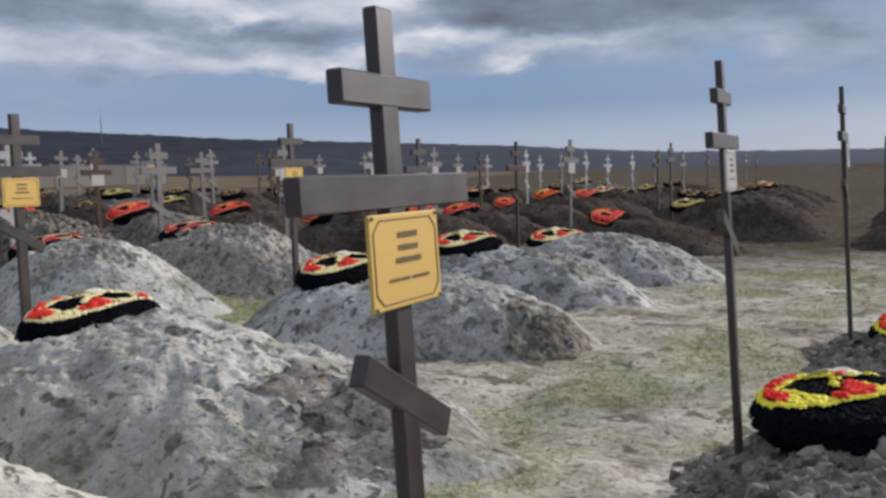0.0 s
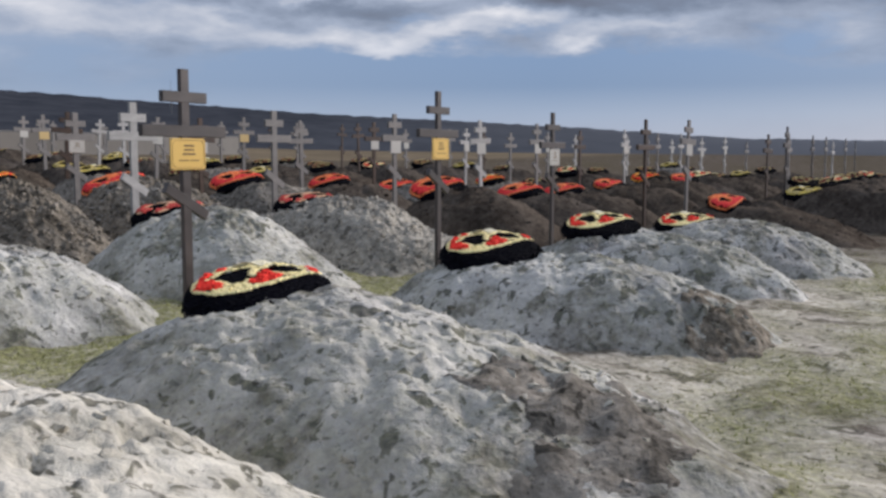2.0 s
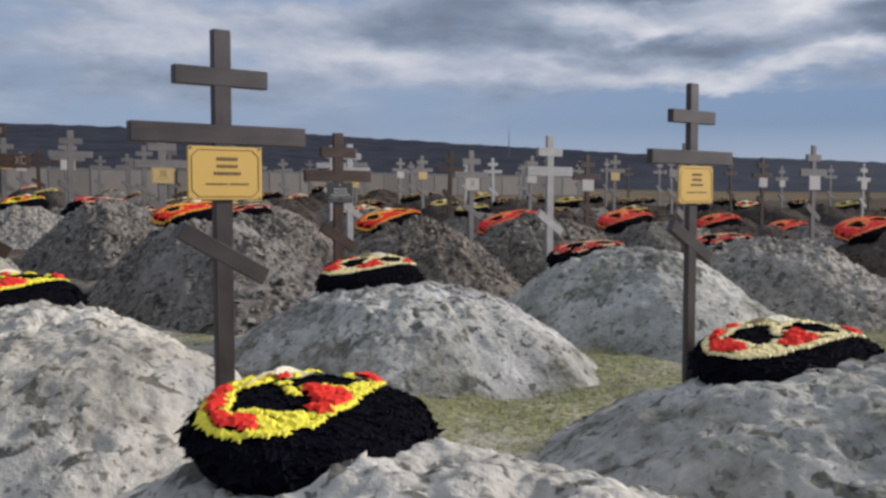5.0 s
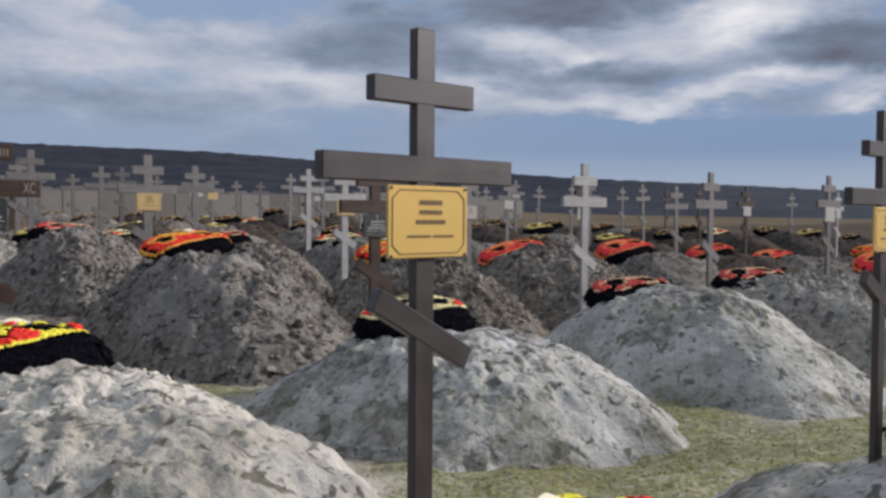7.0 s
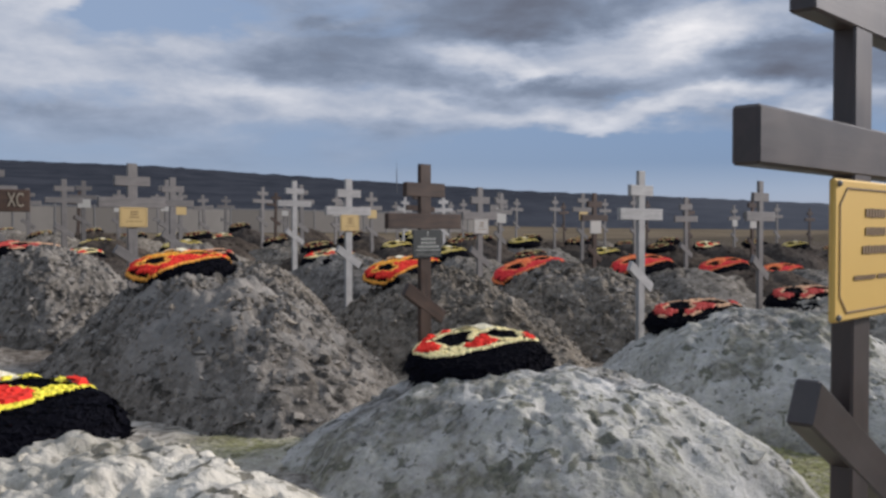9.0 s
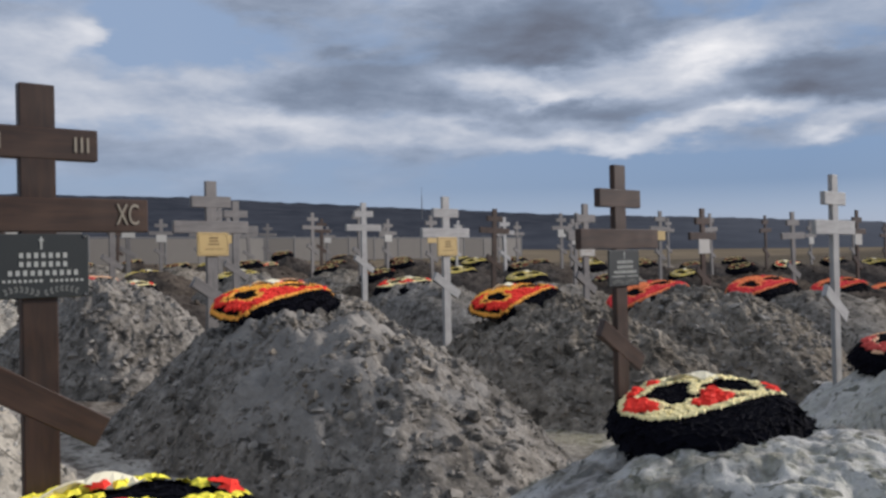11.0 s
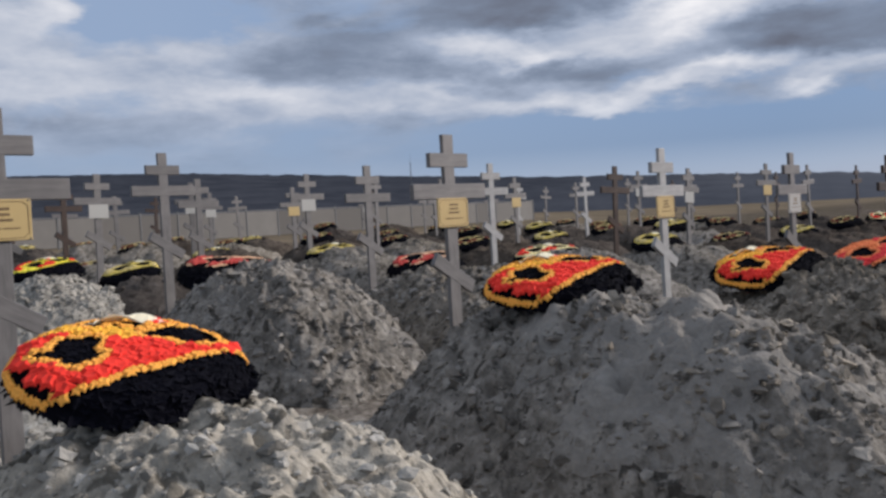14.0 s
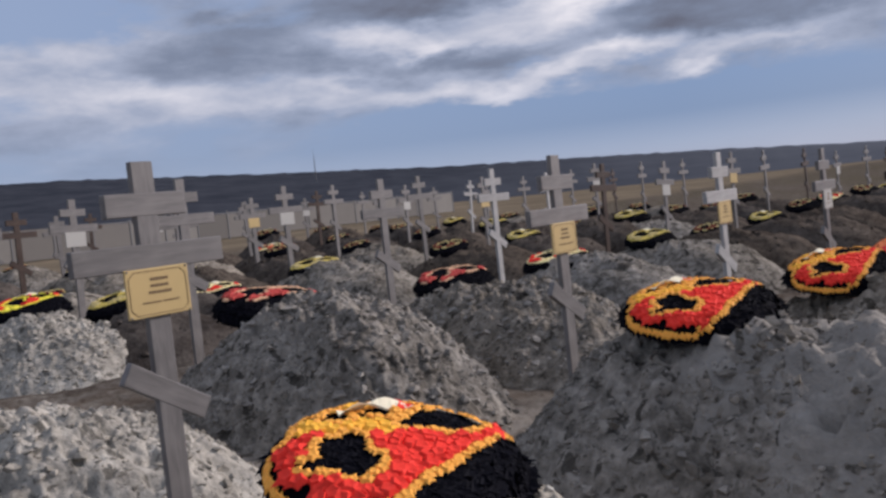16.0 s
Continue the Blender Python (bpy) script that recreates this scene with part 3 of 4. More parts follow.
def text_bars(count, step, tall, wide):
    """A line of print, as a row of small plain bars."""
    bm = bmesh.new()
    for k in range(count):
        if count > 12 and k == count // 2:
            continue
        w = step * (0.55 if wide else 0.74)
        made = bmesh.ops.create_cube(bm, size=1.0)["verts"]
        bmesh.ops.scale(bm, vec=(w, 0.0012, tall * (0.92 + 0.16 * ((k * 7) % 5) / 5)), verts=made)
        bmesh.ops.translate(bm, vec=((k - (count - 1) / 2) * step, 0, 0), verts=made)
    return bm


def sprig(side):
    """A low spray of leaves that curves up and outwards."""
    verts, faces = [], []
    for k in range(7):
        x, z = side * (0.008 + 0.016 * k), 0.016 * math.sin(0.42 * k)
        for way in (-1, 1):
            a = 0.35 - 0.12 * k + 0.75 * way
            dx, dz = side * 0.016 * math.cos(a), 0.016 * math.sin(a)
            n = len(verts)
            for y in (0.0006, -0.0006):
                verts += [(x, y, z), (x + 0.5 * dx - 0.3 * dz, y, z + 0.5 * dz + 0.3 * dx), (x + dx, y, z + dz), (x + 0.5 * dx + 0.3 * dz, y, z + 0.5 * dz - 0.3 * dx)]
            faces += [(n, n + 1, n + 2, n + 3), (n + 4, n + 7, n + 6, n + 5)] + [(n + i, n + 4 + i, n + 4 + (i + 1) % 4, n + (i + 1) % 4) for i in range(4)]
    return mesh_of("sprig", verts, faces, smooth=False)


def build_cross(timber, plate, post_w=0.078, bar_w=0.074, lettered=False, far=False, low=-0.485):
    """A three-barred wooden cross. Its origin is the middle of the main bar; front towards -y."""
    root = new("grave_cross")
    thick = 0.036
    bev = 0.004
    top = 0.42
    bottom = -2.05
    part("post", beam(top - bottom, post_w, thick, bev), timber, root, m=pose(0, 0, (top + bottom) / 2, 0, 90, 0))
    part("upper_bar", beam(0.385 if lettered else 0.408, bar_w, thick + 0.004, bev), timber, root, m=pose(0, 0, 0.23))
    part("main_bar", beam(0.725 if lettered else 0.768, bar_w * 1.08, thick + 0.004, bev), timber, root)
    part("foot_bar", beam(0.43 if low > -0.5 else 0.455, bar_w, thick + 0.004, bev), timber, root, m=pose(0, 0, low, 0, 29 if low > -0.5 else 31, 0))
    if plate:
        mat, ink = {"gold": (GOLD, INK), "dull": (GOLD_DULL, INK), "white": (WHITE_PLATE, INK), "black": (BLACK_PLATE, PALE_INK)}[plate]
        w, h = (0.30, 0.205) if plate == "black" else (0.325, 0.215)
        y = -thick / 2 - 0.012
        pl = part("name_plate", beam(w, h, 0.010, 0.003), mat, root,
                  {"gold": "gold metal plate", "dull": "dull gold plate", "white": "white plate", "black": "black plate with pale print"}[plate],
                  m=pose(0, y, -0.165 if plate == "black" else -0.157))
        if not far:
            front, ex = -0.0065, w / 2 - 0.0165
            black = plate == "black"
            if not black:    # a thin printed border with cut corners
                for sx, sz, lx, lz in ((0, 0.094, 2 * ex - 0.057, 0.0028), (0, -0.094, 2 * ex - 0.057, 0.0028), (ex, 0, 0.0028, 0.135), (-ex, 0, 0.0028, 0.135)):
                    part("border_line", beam(lx, lz, 0.0012, 0.0002), ink, pl, m=pose(sx, front, sz))
                for sx in (-1, 1):
                    for sz in (-1, 1):
                        part("border_line", beam(0.041, 0.0028, 0.0012, 0.0002), ink, pl, m=pose(sx * (ex - 0.014), front, sz * 0.081, 0, sx * sz * 42, 0))
            for sz, count, step, tall in (((0.034, 7, 0.0225, 0.017), (0.006, 7, 0.0225, 0.017), (-0.022, 10, 0.0225, 0.017), (-0.047, 16, 0.016, 0.009))
                                          if black else ((0.058, 7, 0.0135, 0.014), (0.029, 7, 0.0135, 0.013), (0.000, 9, 0.0135, 0.013), (-0.043, 20, 0.0095, 0.007))):
                part("text_line", text_bars(count, step, tall, black), ink, pl, m=pose(0.006, front, sz))["kind"] = "stuff"
            if black:
                part("engraved_cross", beam(0.006, 0.040, 0.0012, 0.0002), ink, pl, m=pose(0, front, 0.073))
                part("engraved_cross", beam(0.016, 0.005, 0.0014, 0.0002), ink, pl, m=pose(0, front, 0.082))
                for side in (-1, 1):
                    part("engraved_sprig", sprig(side), DIM_INK, pl, m=pose(0, front, -0.088))["kind"] = "stuff"
            for sx in (0.0125 - w / 2, w / 2 - 0.0125):
                for sz in (0.0075 - h / 2, h / 2 - 0.0075):
                    bm = bmesh.new()
                    bmesh.ops.create_uvsphere(bm, u_segments=8, v_segments=5, radius=0.005)
                    part("screw", bm, STEEL, pl, m=pose(sx, front, sz))
    if lettered:
        y = -thick / 2 - 0.0045
        for txt, x in (("\u0406C", -0.285), ("XC", 0.29)):
            letters(txt, 0.092, GILT, "gilt_letters", root, pose(x, y, 0, 90, 0, 0) @ Matrix.Diagonal((0.62, 1.1, 1, 1)))
        for side in (-1, 1):
            for k in (-1, 0, 1):
                part("gilt_stroke", beam(0.008, 0.05, 0.002, 0.0003), GILT, root, m=pose(side * 0.138 + 0.02 * k, y, 0.23))
    return root


# ---- wreaths ----
W_A, W_B = 0.475, 0.425
PROFILE = ([0.0, 0.35, 0.60, 0.80, 0.93, 1.0], [0.098, 0.096, 0.090, 0.075, 0.044, -0.012])


def wreath_point(p, q):
    """A place on the domed cushion of a wreath, which narrows towards one end."""
    rho = min(1.0, math.hypot(p, q))
    return Vector((p * W_A, q * W_B * (1 - 0.22 * max(0.0, p) ** 2), float(np.interp(rho, *PROFILE))))


def wreath_frame(p, q):
    """The place, the way out from the middle and the normal there."""
    e, k = 0.03, 0.97 if math.hypot(p, q) > 0.96 else 1.0
    c = wreath_point(p * k, q * k)
    n = (wreath_point(p * k + e, q * k) - c).cross(wreath_point(p * k, q * k + e) - c).normalized()
    out = Vector((p * W_A, q * W_B, 0)).normalized() if abs(p) + abs(q) > 0.02 else Vector((1, 0, 0))
    return wreath_point(p, q), (out - n * out.dot(n)).normalized(), n


def leaves(spots, size, rng, stand, wild=2.6):
    """Small pointed leaves that lie on the cushion, one for each spot (p, q, lift)."""
    verts, faces = [], []
    for p, q, lift in spots:
        c, out, n = wreath_frame(p, q)
        way = Matrix.Rotation(rng.uniform(-wild, wild), 3, n) @ out
        way = (way * (1 - stand) + n * stand + Vector(rng.uniform(-0.10, 0.10, 3))).normalized()
        side = way.cross(n).normalized()
        up = side.cross(way)
        s = size * rng.uniform(0.75, 1.3)
        b = c + n * lift - way * s * 0.45 * (1 - stand)
        k = len(verts)
        verts += [b, b + way * s * 0.38 + side * s * 0.30 + up * s * 0.10, b + way * s, b + way * s * 0.38 - side * s * 0.30 + up * s * 0.10, b + way * s * 0.5]
        faces += [(k + i, k + (i + 1) % 4, k + 4) for i in range(4)]
    return mesh_of("leaves", verts, faces, smooth=False)


def blooms(spots, size, rng, tall=0.42):
    """Ruffled flower heads sitting on the cushion, one for each spot (p, q, lift)."""
    verts, faces = [], []
    for p, q, lift in spots:
        c, out, n = wreath_frame(p, q)
        out = Matrix.Rotation(rng.uniform(0, 6.3), 3, n) @ out
        side = n.cross(out)
        r = size * rng.uniform(0.85, 1.2)
        h = r * tall * rng.uniform(0.8, 1.3)
        c = c + n * lift
        k = len(verts)
        for i in range(10):
            a, rr = i * math.pi / 5, r * (1.0 if i % 2 else 0.62) * rng.uniform(0.8, 1.2)
            verts.append(c + out * rr * math.cos(a) + side * rr * math.sin(a) + n * h * (0.15 if i % 2 else 0.35))
        for i in range(5):
            a, rr = (2 * i + 1) * math.pi / 5, r * 0.48
            verts.append(c + out * rr * math.cos(a) + side * rr * math.sin(a) + n * h * rng.uniform(0.8, 1.15))
        verts.append(c + n * h * 0.8)
        for i in range(5):
            o, t, u = k + (2 * i + 1) % 10, k + 10 + i, k + 10 + (i + 1) % 5
            faces += [(k + 2 * i, o, t), (o, k + (2 * i + 2) % 10, t), (t, k + (2 * i + 2) % 10, u), (t, u, k + 15)]
    return mesh_of("blooms", verts, faces, smooth=False)


# dark openings in the flower face: place and half sizes
RED_HOLLOWS = ((-0.32, 0.08, 0.24, 0.28), (0.38, 0.52, 0.24, 0.22))
FRONT_HOLLOWS = ((-0.42, 0.02, 0.22, 0.29), (0.42, 0.50, 0.28, 0.23), (-0.34, 0.66, 0.11, 0.09), (0.0, 0.70, 0.12, 0.07))
BACK_HOLLOWS = ((-0.36, 0.14, 0.30, 0.38), (0.38, 0.47, 0.32, 0.30))


ROSES = ((-0.76, 0.10, 0.32, 0.56), (0.04, -0.04, 0.27, 0.56), (0.78, 0.50, 0.16, 0.2))


def face_reach(p, q):
    """Under 1 inside the flower face: a round lobe at one end, a tapering tail at the other, a low one at the back."""
    t = min(1.0, max(0.0, (0.74 * (p - 0.02) + 0.34 * (q - 0.08)) / (0.74 ** 2 + 0.34 ** 2)))
    tail = math.hypot(p - 0.02 - 0.74 * t, q - 0.08 - 0.34 * t) / (0.43 - 0.25 * t)
    return min(math.hypot(p + 0.40, (q + 0.02) / 1.08) / 0.55, tail, math.hypot((p + 0.08) / 0.60, (q - 0.55) / 0.40))


def hollow_reach(p, q, hollows):
    """Under 1 inside a hollow; their edge is uneven."""
    reach = 9.0
    for a, b, ra, rb in hollows:
        t = math.atan2(q - b, p - a)
        reach = min(reach, math.hypot((p - a) / ra, (q - b) / rb) * (1 + 0.10 * math.sin(5 * t) + 0.14 * math.sin(3 * t + 1.0)))
    return reach


def ribbon(rng):
    """A short stiff ribbon, bent and crumpled over the back of the cushion."""
    n = 12
    verts = []
    for k in range(n):
        p = -0.42 + 0.62 * k / (n - 1)
        q = 0.60 + 0.05 * math.sin(5 * p + 1.0)
        for w in (-0.075, 0.075):
            c, _, up = wreath_frame(p, q + w * (0.75 + 0.35 * math.sin(9 * p)))
            for lift in (0.0, 0.006):
                verts.append(c + up * (0.030 + 0.020 * math.sin(11 * p + 2.0 * w / 0.075) + rng.uniform(0, 0.006) + lift))
    faces = [(0, 1, 3, 2), (4 * n - 4, 4 * n - 2, 4 * n - 1, 4 * n - 3)]
    for k in range(n - 1):
        a, b = 4 * k, 4 * k + 4
        faces += [(a, a + 2, b + 2, b), (a + 1, b + 1, b + 3, a + 3), (a, b, b + 1, a + 1), (a + 2, a + 3, b + 3, b + 2)]
    return mesh_of("ribbon", verts, faces, smooth=False)


def build_wreath(edge_mat, fill_mat, back_mat, label, seed, spread=1.0, style="full", bow=True, deep=1.0, shift=(0.0, 0.0), hollows=FRONT_HOLLOWS, turned=0.0):
    """spread, shift: how far the flower face reaches over the cushion and where; style: whether the filling blooms cover it (full) or make round roses
    in it (roses), with dark leaves round them (sparse);
    deep: how far the cushion hangs down; turned: degrees by which the face lies turned on the cushion."""
    ct, st = math.cos(radians(turned)), math.sin(radians(turned))

    def on_face(p, q):
        p, q = (p - shift[0]) / spread, (q - shift[1]) / spread
        return p * ct + q * st, q * ct - p * st

    rng = np.random.default_rng(seed)
    root = new("wreath")
    tagged(root, label, "wreath", "wreaths on the mounds")
    nt = 40
    prof = [(0.0, 0.090), (0.3, 0.088), (0.55, 0.082), (0.78, 0.069), (0.92, 0.036), (0.98, -0.02), (0.94, -0.09 * deep), (0.6, -0.12 * deep)]
    th = np.linspace(0, 2 * np.pi, nt, endpoint=False)
    rings = []
    for r, z in prof:
        p = r * np.cos(th)
        rings.append(np.stack([W_A * p, W_B * r * np.sin(th) * (1 - 0.22 * np.maximum(0, p) ** 2), z + 0 * th], -1))
    part("padded_base", mesh_of("padded_base", np.concatenate(rings), grid_faces(len(prof), nt, wrap=True)), LEAF_BLACK, root)
    edge, fill, back, dark = [], [], [], []
    # a chain of small flower heads round the face and round each hollow
    chains = []
    for k in range(78):
        a = k * 2 * math.pi / 78
        lo, hi = 0.0, 1.4
        for _ in range(18):
            mid = (lo + hi) / 2
            lo, hi = (mid, hi) if face_reach(-0.05 + mid * math.cos(a), 0.12 + mid * math.sin(a)) < 1 else (lo, mid)
        chains.append((-0.05 + lo * math.cos(a), 0.12 + lo * math.sin(a)))
    for a0, b0, ra, rb in hollows:
        count = int(22 * (ra + rb) / 0.4)
        for k in range(count):
            t = 6.283 * k / count
            r = 1.12 / hollow_reach(a0 + math.cos(t), b0 + math.sin(t), ((a0, b0, ra, rb),))
            chains.append((a0 + r * math.cos(t), b0 + r * math.sin(t)))
    taken = []
    for p, q in chains:
        u, v = p + rng.normal(0, 0.010), q + rng.normal(0, 0.010)
        p, q = spread * (u * ct - v * st) + shift[0], spread * (u * st + v * ct) + shift[1]
        over = max(1.0, math.hypot(p, q) / 0.99)
        p, q = p / over, q / over
        if hollow_reach(u, v, hollows) > 0.98:
            if style == "full" or float(fbm(u, v, 4.3, 2, seed + 5)) < (0.62 if style == "roses" else 0.12):
                edge.append((p, q, 0.016))
            taken.append((p, q))
    for _ in range(2600):
        t, rho = rng.uniform(0, 2 * np.pi), math.sqrt(rng.uniform(0, 1))
        p, q = rho * math.cos(t), rho * math.sin(t)
        u, v = on_face(p, q)
        if face_reach(u, v) > 1 or hollow_reach(u, v, hollows) < 1:
            continue
        if min(((p - a) * W_A) ** 2 + ((q - b) * W_B) ** 2 for a, b in taken) < 0.030 ** 2:
            continue
        taken.append((p, q))
        ruffle = 0.30 * float(fbm(u, v, 3.1, 2, seed))
        if style == "full":
            spots = back if v > 0.30 + 0.5 * ruffle and u < 0.10 else fill
        else:
            rose = min(math.hypot((u - a) / ra, (v - b) / rb) for a, b, ra, rb in ROSES) + ruffle < 1
            spots = fill if rose else back if style == "roses" or ruffle > 0.14 else dark
        spots.append((p, q, 0.002 if spots is dark else 0.022 if spots is fill and style != "full" else 0.010))
    for _ in range(2300):
        t, rho = rng.uniform(0, 2 * np.pi), math.sqrt(rng.uniform(0, 1))
        p, q = rho * math.cos(t), rho * math.sin(t)
        u, v = on_face(p, q)
        if face_reach(u, v) > 1.02 or hollow_reach(u, v, hollows) < 0.96:
            dark.append((p, q, 0.002))
    for _ in range(900):     # the dark fringe that hangs round the side
        t, rho = rng.uniform(0, 2 * np.pi), rng.uniform(0.95, 1.05)
        dark.append((rho * math.cos(t), rho * math.sin(t), -rng.uniform(0.0, 0.09 * deep)))
    part("dark_foliage", leaves(dark, 0.066, rng, 0.16), LEAF_BLACK, root)["kind"] = "stuff"
    for name, spots, size, mat in (("flower_edging", edge, 0.029, edge_mat), ("red_bloom", fill, 0.046, fill_mat), ("back_bloom", back, 0.042, back_mat)):
        if spots:
            part(name, blooms(spots, size, rng), mat, root)["kind"] = "stuff"
    if bow:
        part("ribbon", ribbon(rng), PETAL_WHITE, root, "crumpled off-white ribbon")
    return root


# ---- graves ----
WREATHS, CROSSES = {}, {}


def cross_kind(key):
    if key not in CROSSES:
        timber, plate, kind = key
        mat = {"brown": WOOD_BROWN, "dark": WOOD_DARK, "grey": WOOD_GREY, "pale": WOOD_PALE}[timber]
        broad = kind in ("wide", "broad", "far")
        CROSSES[key] = build_cross(mat, plate, 0.112 if broad else 0.078, 0.104 if broad else 0.074, kind == "wide", kind == "far", -0.607 if broad else -0.485)
        tone = {"brown": "brown varnished", "dark": "dark brown varnished", "grey": "weathered grey-brown", "pale": "pale grey"}[timber]
        tail = {"gold": "with a gold name plate", "dull": "with a dull gold name plate", "white": "with a white name plate",
                "black": "with a black name plate", "": "without a name plate"}[plate]
        tagged(CROSSES[key], f"{tone} wooden three-barred cross {tail}", "cross", "grave crosses")
        return CROSSES[key], True
    return CROSSES[key], False


def wreath_kind(key):
    if key not in WREATHS:
        make = {"lemon": (PETAL_LEMON, PETAL_RED, PETAL_LEMON, "black, lemon-yellow and red artificial flower wreath", 3, 0.88, "roses", True, 1.1, (-0.06, 0.06), BACK_HOLLOWS),
                "cream": (PETAL_CREAM, PETAL_RED, PETAL_CREAM, "black wreath with cream-edged red artificial flowers", 8, 0.86, "roses", True, 0.75, (-0.03, 0.03), BACK_HOLLOWS),
                "mixed": (PETAL_BLUSH, PETAL_MAROON, PETAL_BLUSH, "black wreath with a few pink and faded cream flowers", 9, 0.86, "sparse", False, 0.85, (-0.03, 0.03), BACK_HOLLOWS),
                "orange": (PETAL_ORANGE, PETAL_RED, PETAL_AMBER, "red artificial flower wreath edged in orange", 5, 1.06, "full", True, 0.28, (-0.03, -0.16), FRONT_HOLLOWS, 3.0),
                "red": (PETAL_FLAME, PETAL_ROSE, PETAL_FLAME, "bright red artificial flower wreath", 12, 1.03, "full", False, 0.6, (-0.03, -0.12), RED_HOLLOWS, 5.0),
                "yellow": (PETAL_GOLD, PETAL_STRAW, PETAL_GOLD, "yellow and black artificial flower wreath", 17, 0.90, "roses", True, 0.6, (0.0, 0.0), BACK_HOLLOWS),
                "dark": (PETAL_STRAW, PETAL_RUST, PETAL_STRAW, "black wreath with a thin faded straw-coloured edging", 21, 0.84, "sparse", False, 0.6, (0.0, 0.0), BACK_HOLLOWS)}[key]
        WREATHS[key] = build_wreath(*make)
        return WREATHS[key], True
    return WREATHS[key], False


def place(kind_of, key, m):
    thing, fresh = kind_of(key)
    if fresh:
        thing.matrix_basis = m
        return thing
    return copy_thing(thing, m)


def row_of(x, y):
    """How far out the row lies to which a place belongs."""
    return -(DOWN.x * x + DOWN.y * y)


def grave(x, y, top, timber="brown", plate="gold", wreath="lemon", soil_kind="sand", h=0.72, at=0.6, aside=0.0, near=True,
          lean=0.0, tip=0.0, turn=0.0, kind="", mound=True, spin=-24.0, face=15.0, roll=0.0, lift=0.0, swell=1.0, slump=None, size=1.0, **shape):
    seed = int(abs(x * 131 + y * 717)) % 9973
    rng = np.random.default_rng(seed)
    heap = Heap(x, y, h, {"clod": 1.0, "crumb": 0.8, "sand": 0.3, "dry": 0.35, "earth": 1.0}[soil_kind], seed % 97, **shape)
    place(cross_kind, (timber, plate, kind or (("broad" if row_of(x, y) > 9 else "") if near else "far")), pose(x, y, top - 0.42, tip, lean, TURN + turn) @ Matrix.Scale(size, 4))
    if mound:
        ob = build_mound(heap, soil_kind, near, rng)
        if slump:
            build_slump(heap, ob, *slump, rng)
    if wreath:
        wx, wy = heap.local(at, aside)
        to_path = Matrix.Rotation(radians(TURN - 36 + spin), 3, "Z") @ Vector((0, -1, 0))
        n = (heap.normal(at, aside) + Vector((0, 0, 4.6)) + to_path * 5.5 * math.tan(radians(face))
             + to_path.cross(Vector((0, 0, -1))) * 5.5 * math.tan(radians(roll))).normalized()
        tilt = Vector((0, 0, 1)).rotation_difference(n).to_matrix().to_4x4()
        place(wreath_kind, wreath, Matrix.Translation((wx, wy, heap.z(at, aside) + lift)) @ tilt @ pose(0, 0, 0, 0, 0, TURN - 36 + spin) @ Matrix.Scale(swell, 4))


build_ground()
build_grass()
build_ridge()

# first row, from the near end
grave(-0.115, 2.07, 1.985, "brown", "gold", "", tip=-2.4, mound=False, kind="slim", size=0.962)
grave(1.49, 4.90, 2.15, "brown", "white", "lemon", "clod", h=0.46, at=0.62, face=7, lift=-0.02, swell=1.0, spin=-46, tip=-2.6, peak=1.6, back=1.9, side=1.5)
grave(3.42, 7.90, 2.24, "brown", "white", "lemon", "clod", h=0.36, at=0.70, spin=-46, tip=-2.3, peak=1.5)
# second row
grave(-4.63, 4.52, 2.165, soil_kind="dry", h=0.67, at=0.75, aside=-0.02, spin=31, face=12, lift=0.08, swell=0.93, peak=1.75, back=2.3, front=2.0, side=1.4, power=2.4)
grave(-3.13, 6.88, 2.135, wreath="cream", h=0.62, at=0.57, aside=0.1, swell=1.06, spin=-16, face=14, lift=0.02, slump=(3.0, -0.25, 0.42, 0.6, False), peak=1.4, back=2.2, front=2.35, side=1.5, power=2.3)
grave(-1.60, 10.0, 2.19, wreath="cream", h=0.60, at=0.62, slump=(3.05, -0.35, 0.30, 0.32, False), peak=1.4, back=2.0, front=1.9, side=1.12, power=2.6)
grave(-0.30, 12.8, 2.10, "brown", "white", "cream", h=0.60, at=0.7, side=1.1, power=2.6)
grave(1.22, 14.94, 2.09, "dark", "", "cream", h=0.58, at=0.7, side=1.1, power=2.6)
# third row
grave(-8.40, 6.50, 2.19, "dark", "black", "lemon", "dry", h=0.76, at=0.40, aside=0.07, lift=0.18, swell=1.12, spin=16, kind="wide", turn=-4, peak=1.8, back=2.2, front=2.0, power=2.5)
grave(-6.93, 9.40, 2.11, "dark", "black", "cream", h=0.68, at=0.52, face=16, lift=0.07, peak=1.2, back=1.9, front=1.5, side=1.5, power=1.85)
grave(-5.58, 12.05, 2.20, "pale", "", "mixed", h=0.82, at=0.62, peak=1.3, back=2.0, front=2.05, power=1.9)
grave(-4.39, 14.48, 2.21, "grey", "", "mixed", "crumb", h=0.85, at=0.6, peak=1.3)
grave(-2.84, 16.87, 2.26, "grey", "white", "red", "earth", h=0.85, at=0.9, lift=0.08, swell=1.0, face=19, near=False, peak=1.5)
# fourth row
grave(-12.47, 8.72, 2.41, "grey", "dull", "orange", "crumb", h=0.88, at=1.36, face=17, roll=9, lift=0.19, spin=0, swell=0.98, peak=2.0, back=2.2, front=1.5, side=1.12, power=2.2)
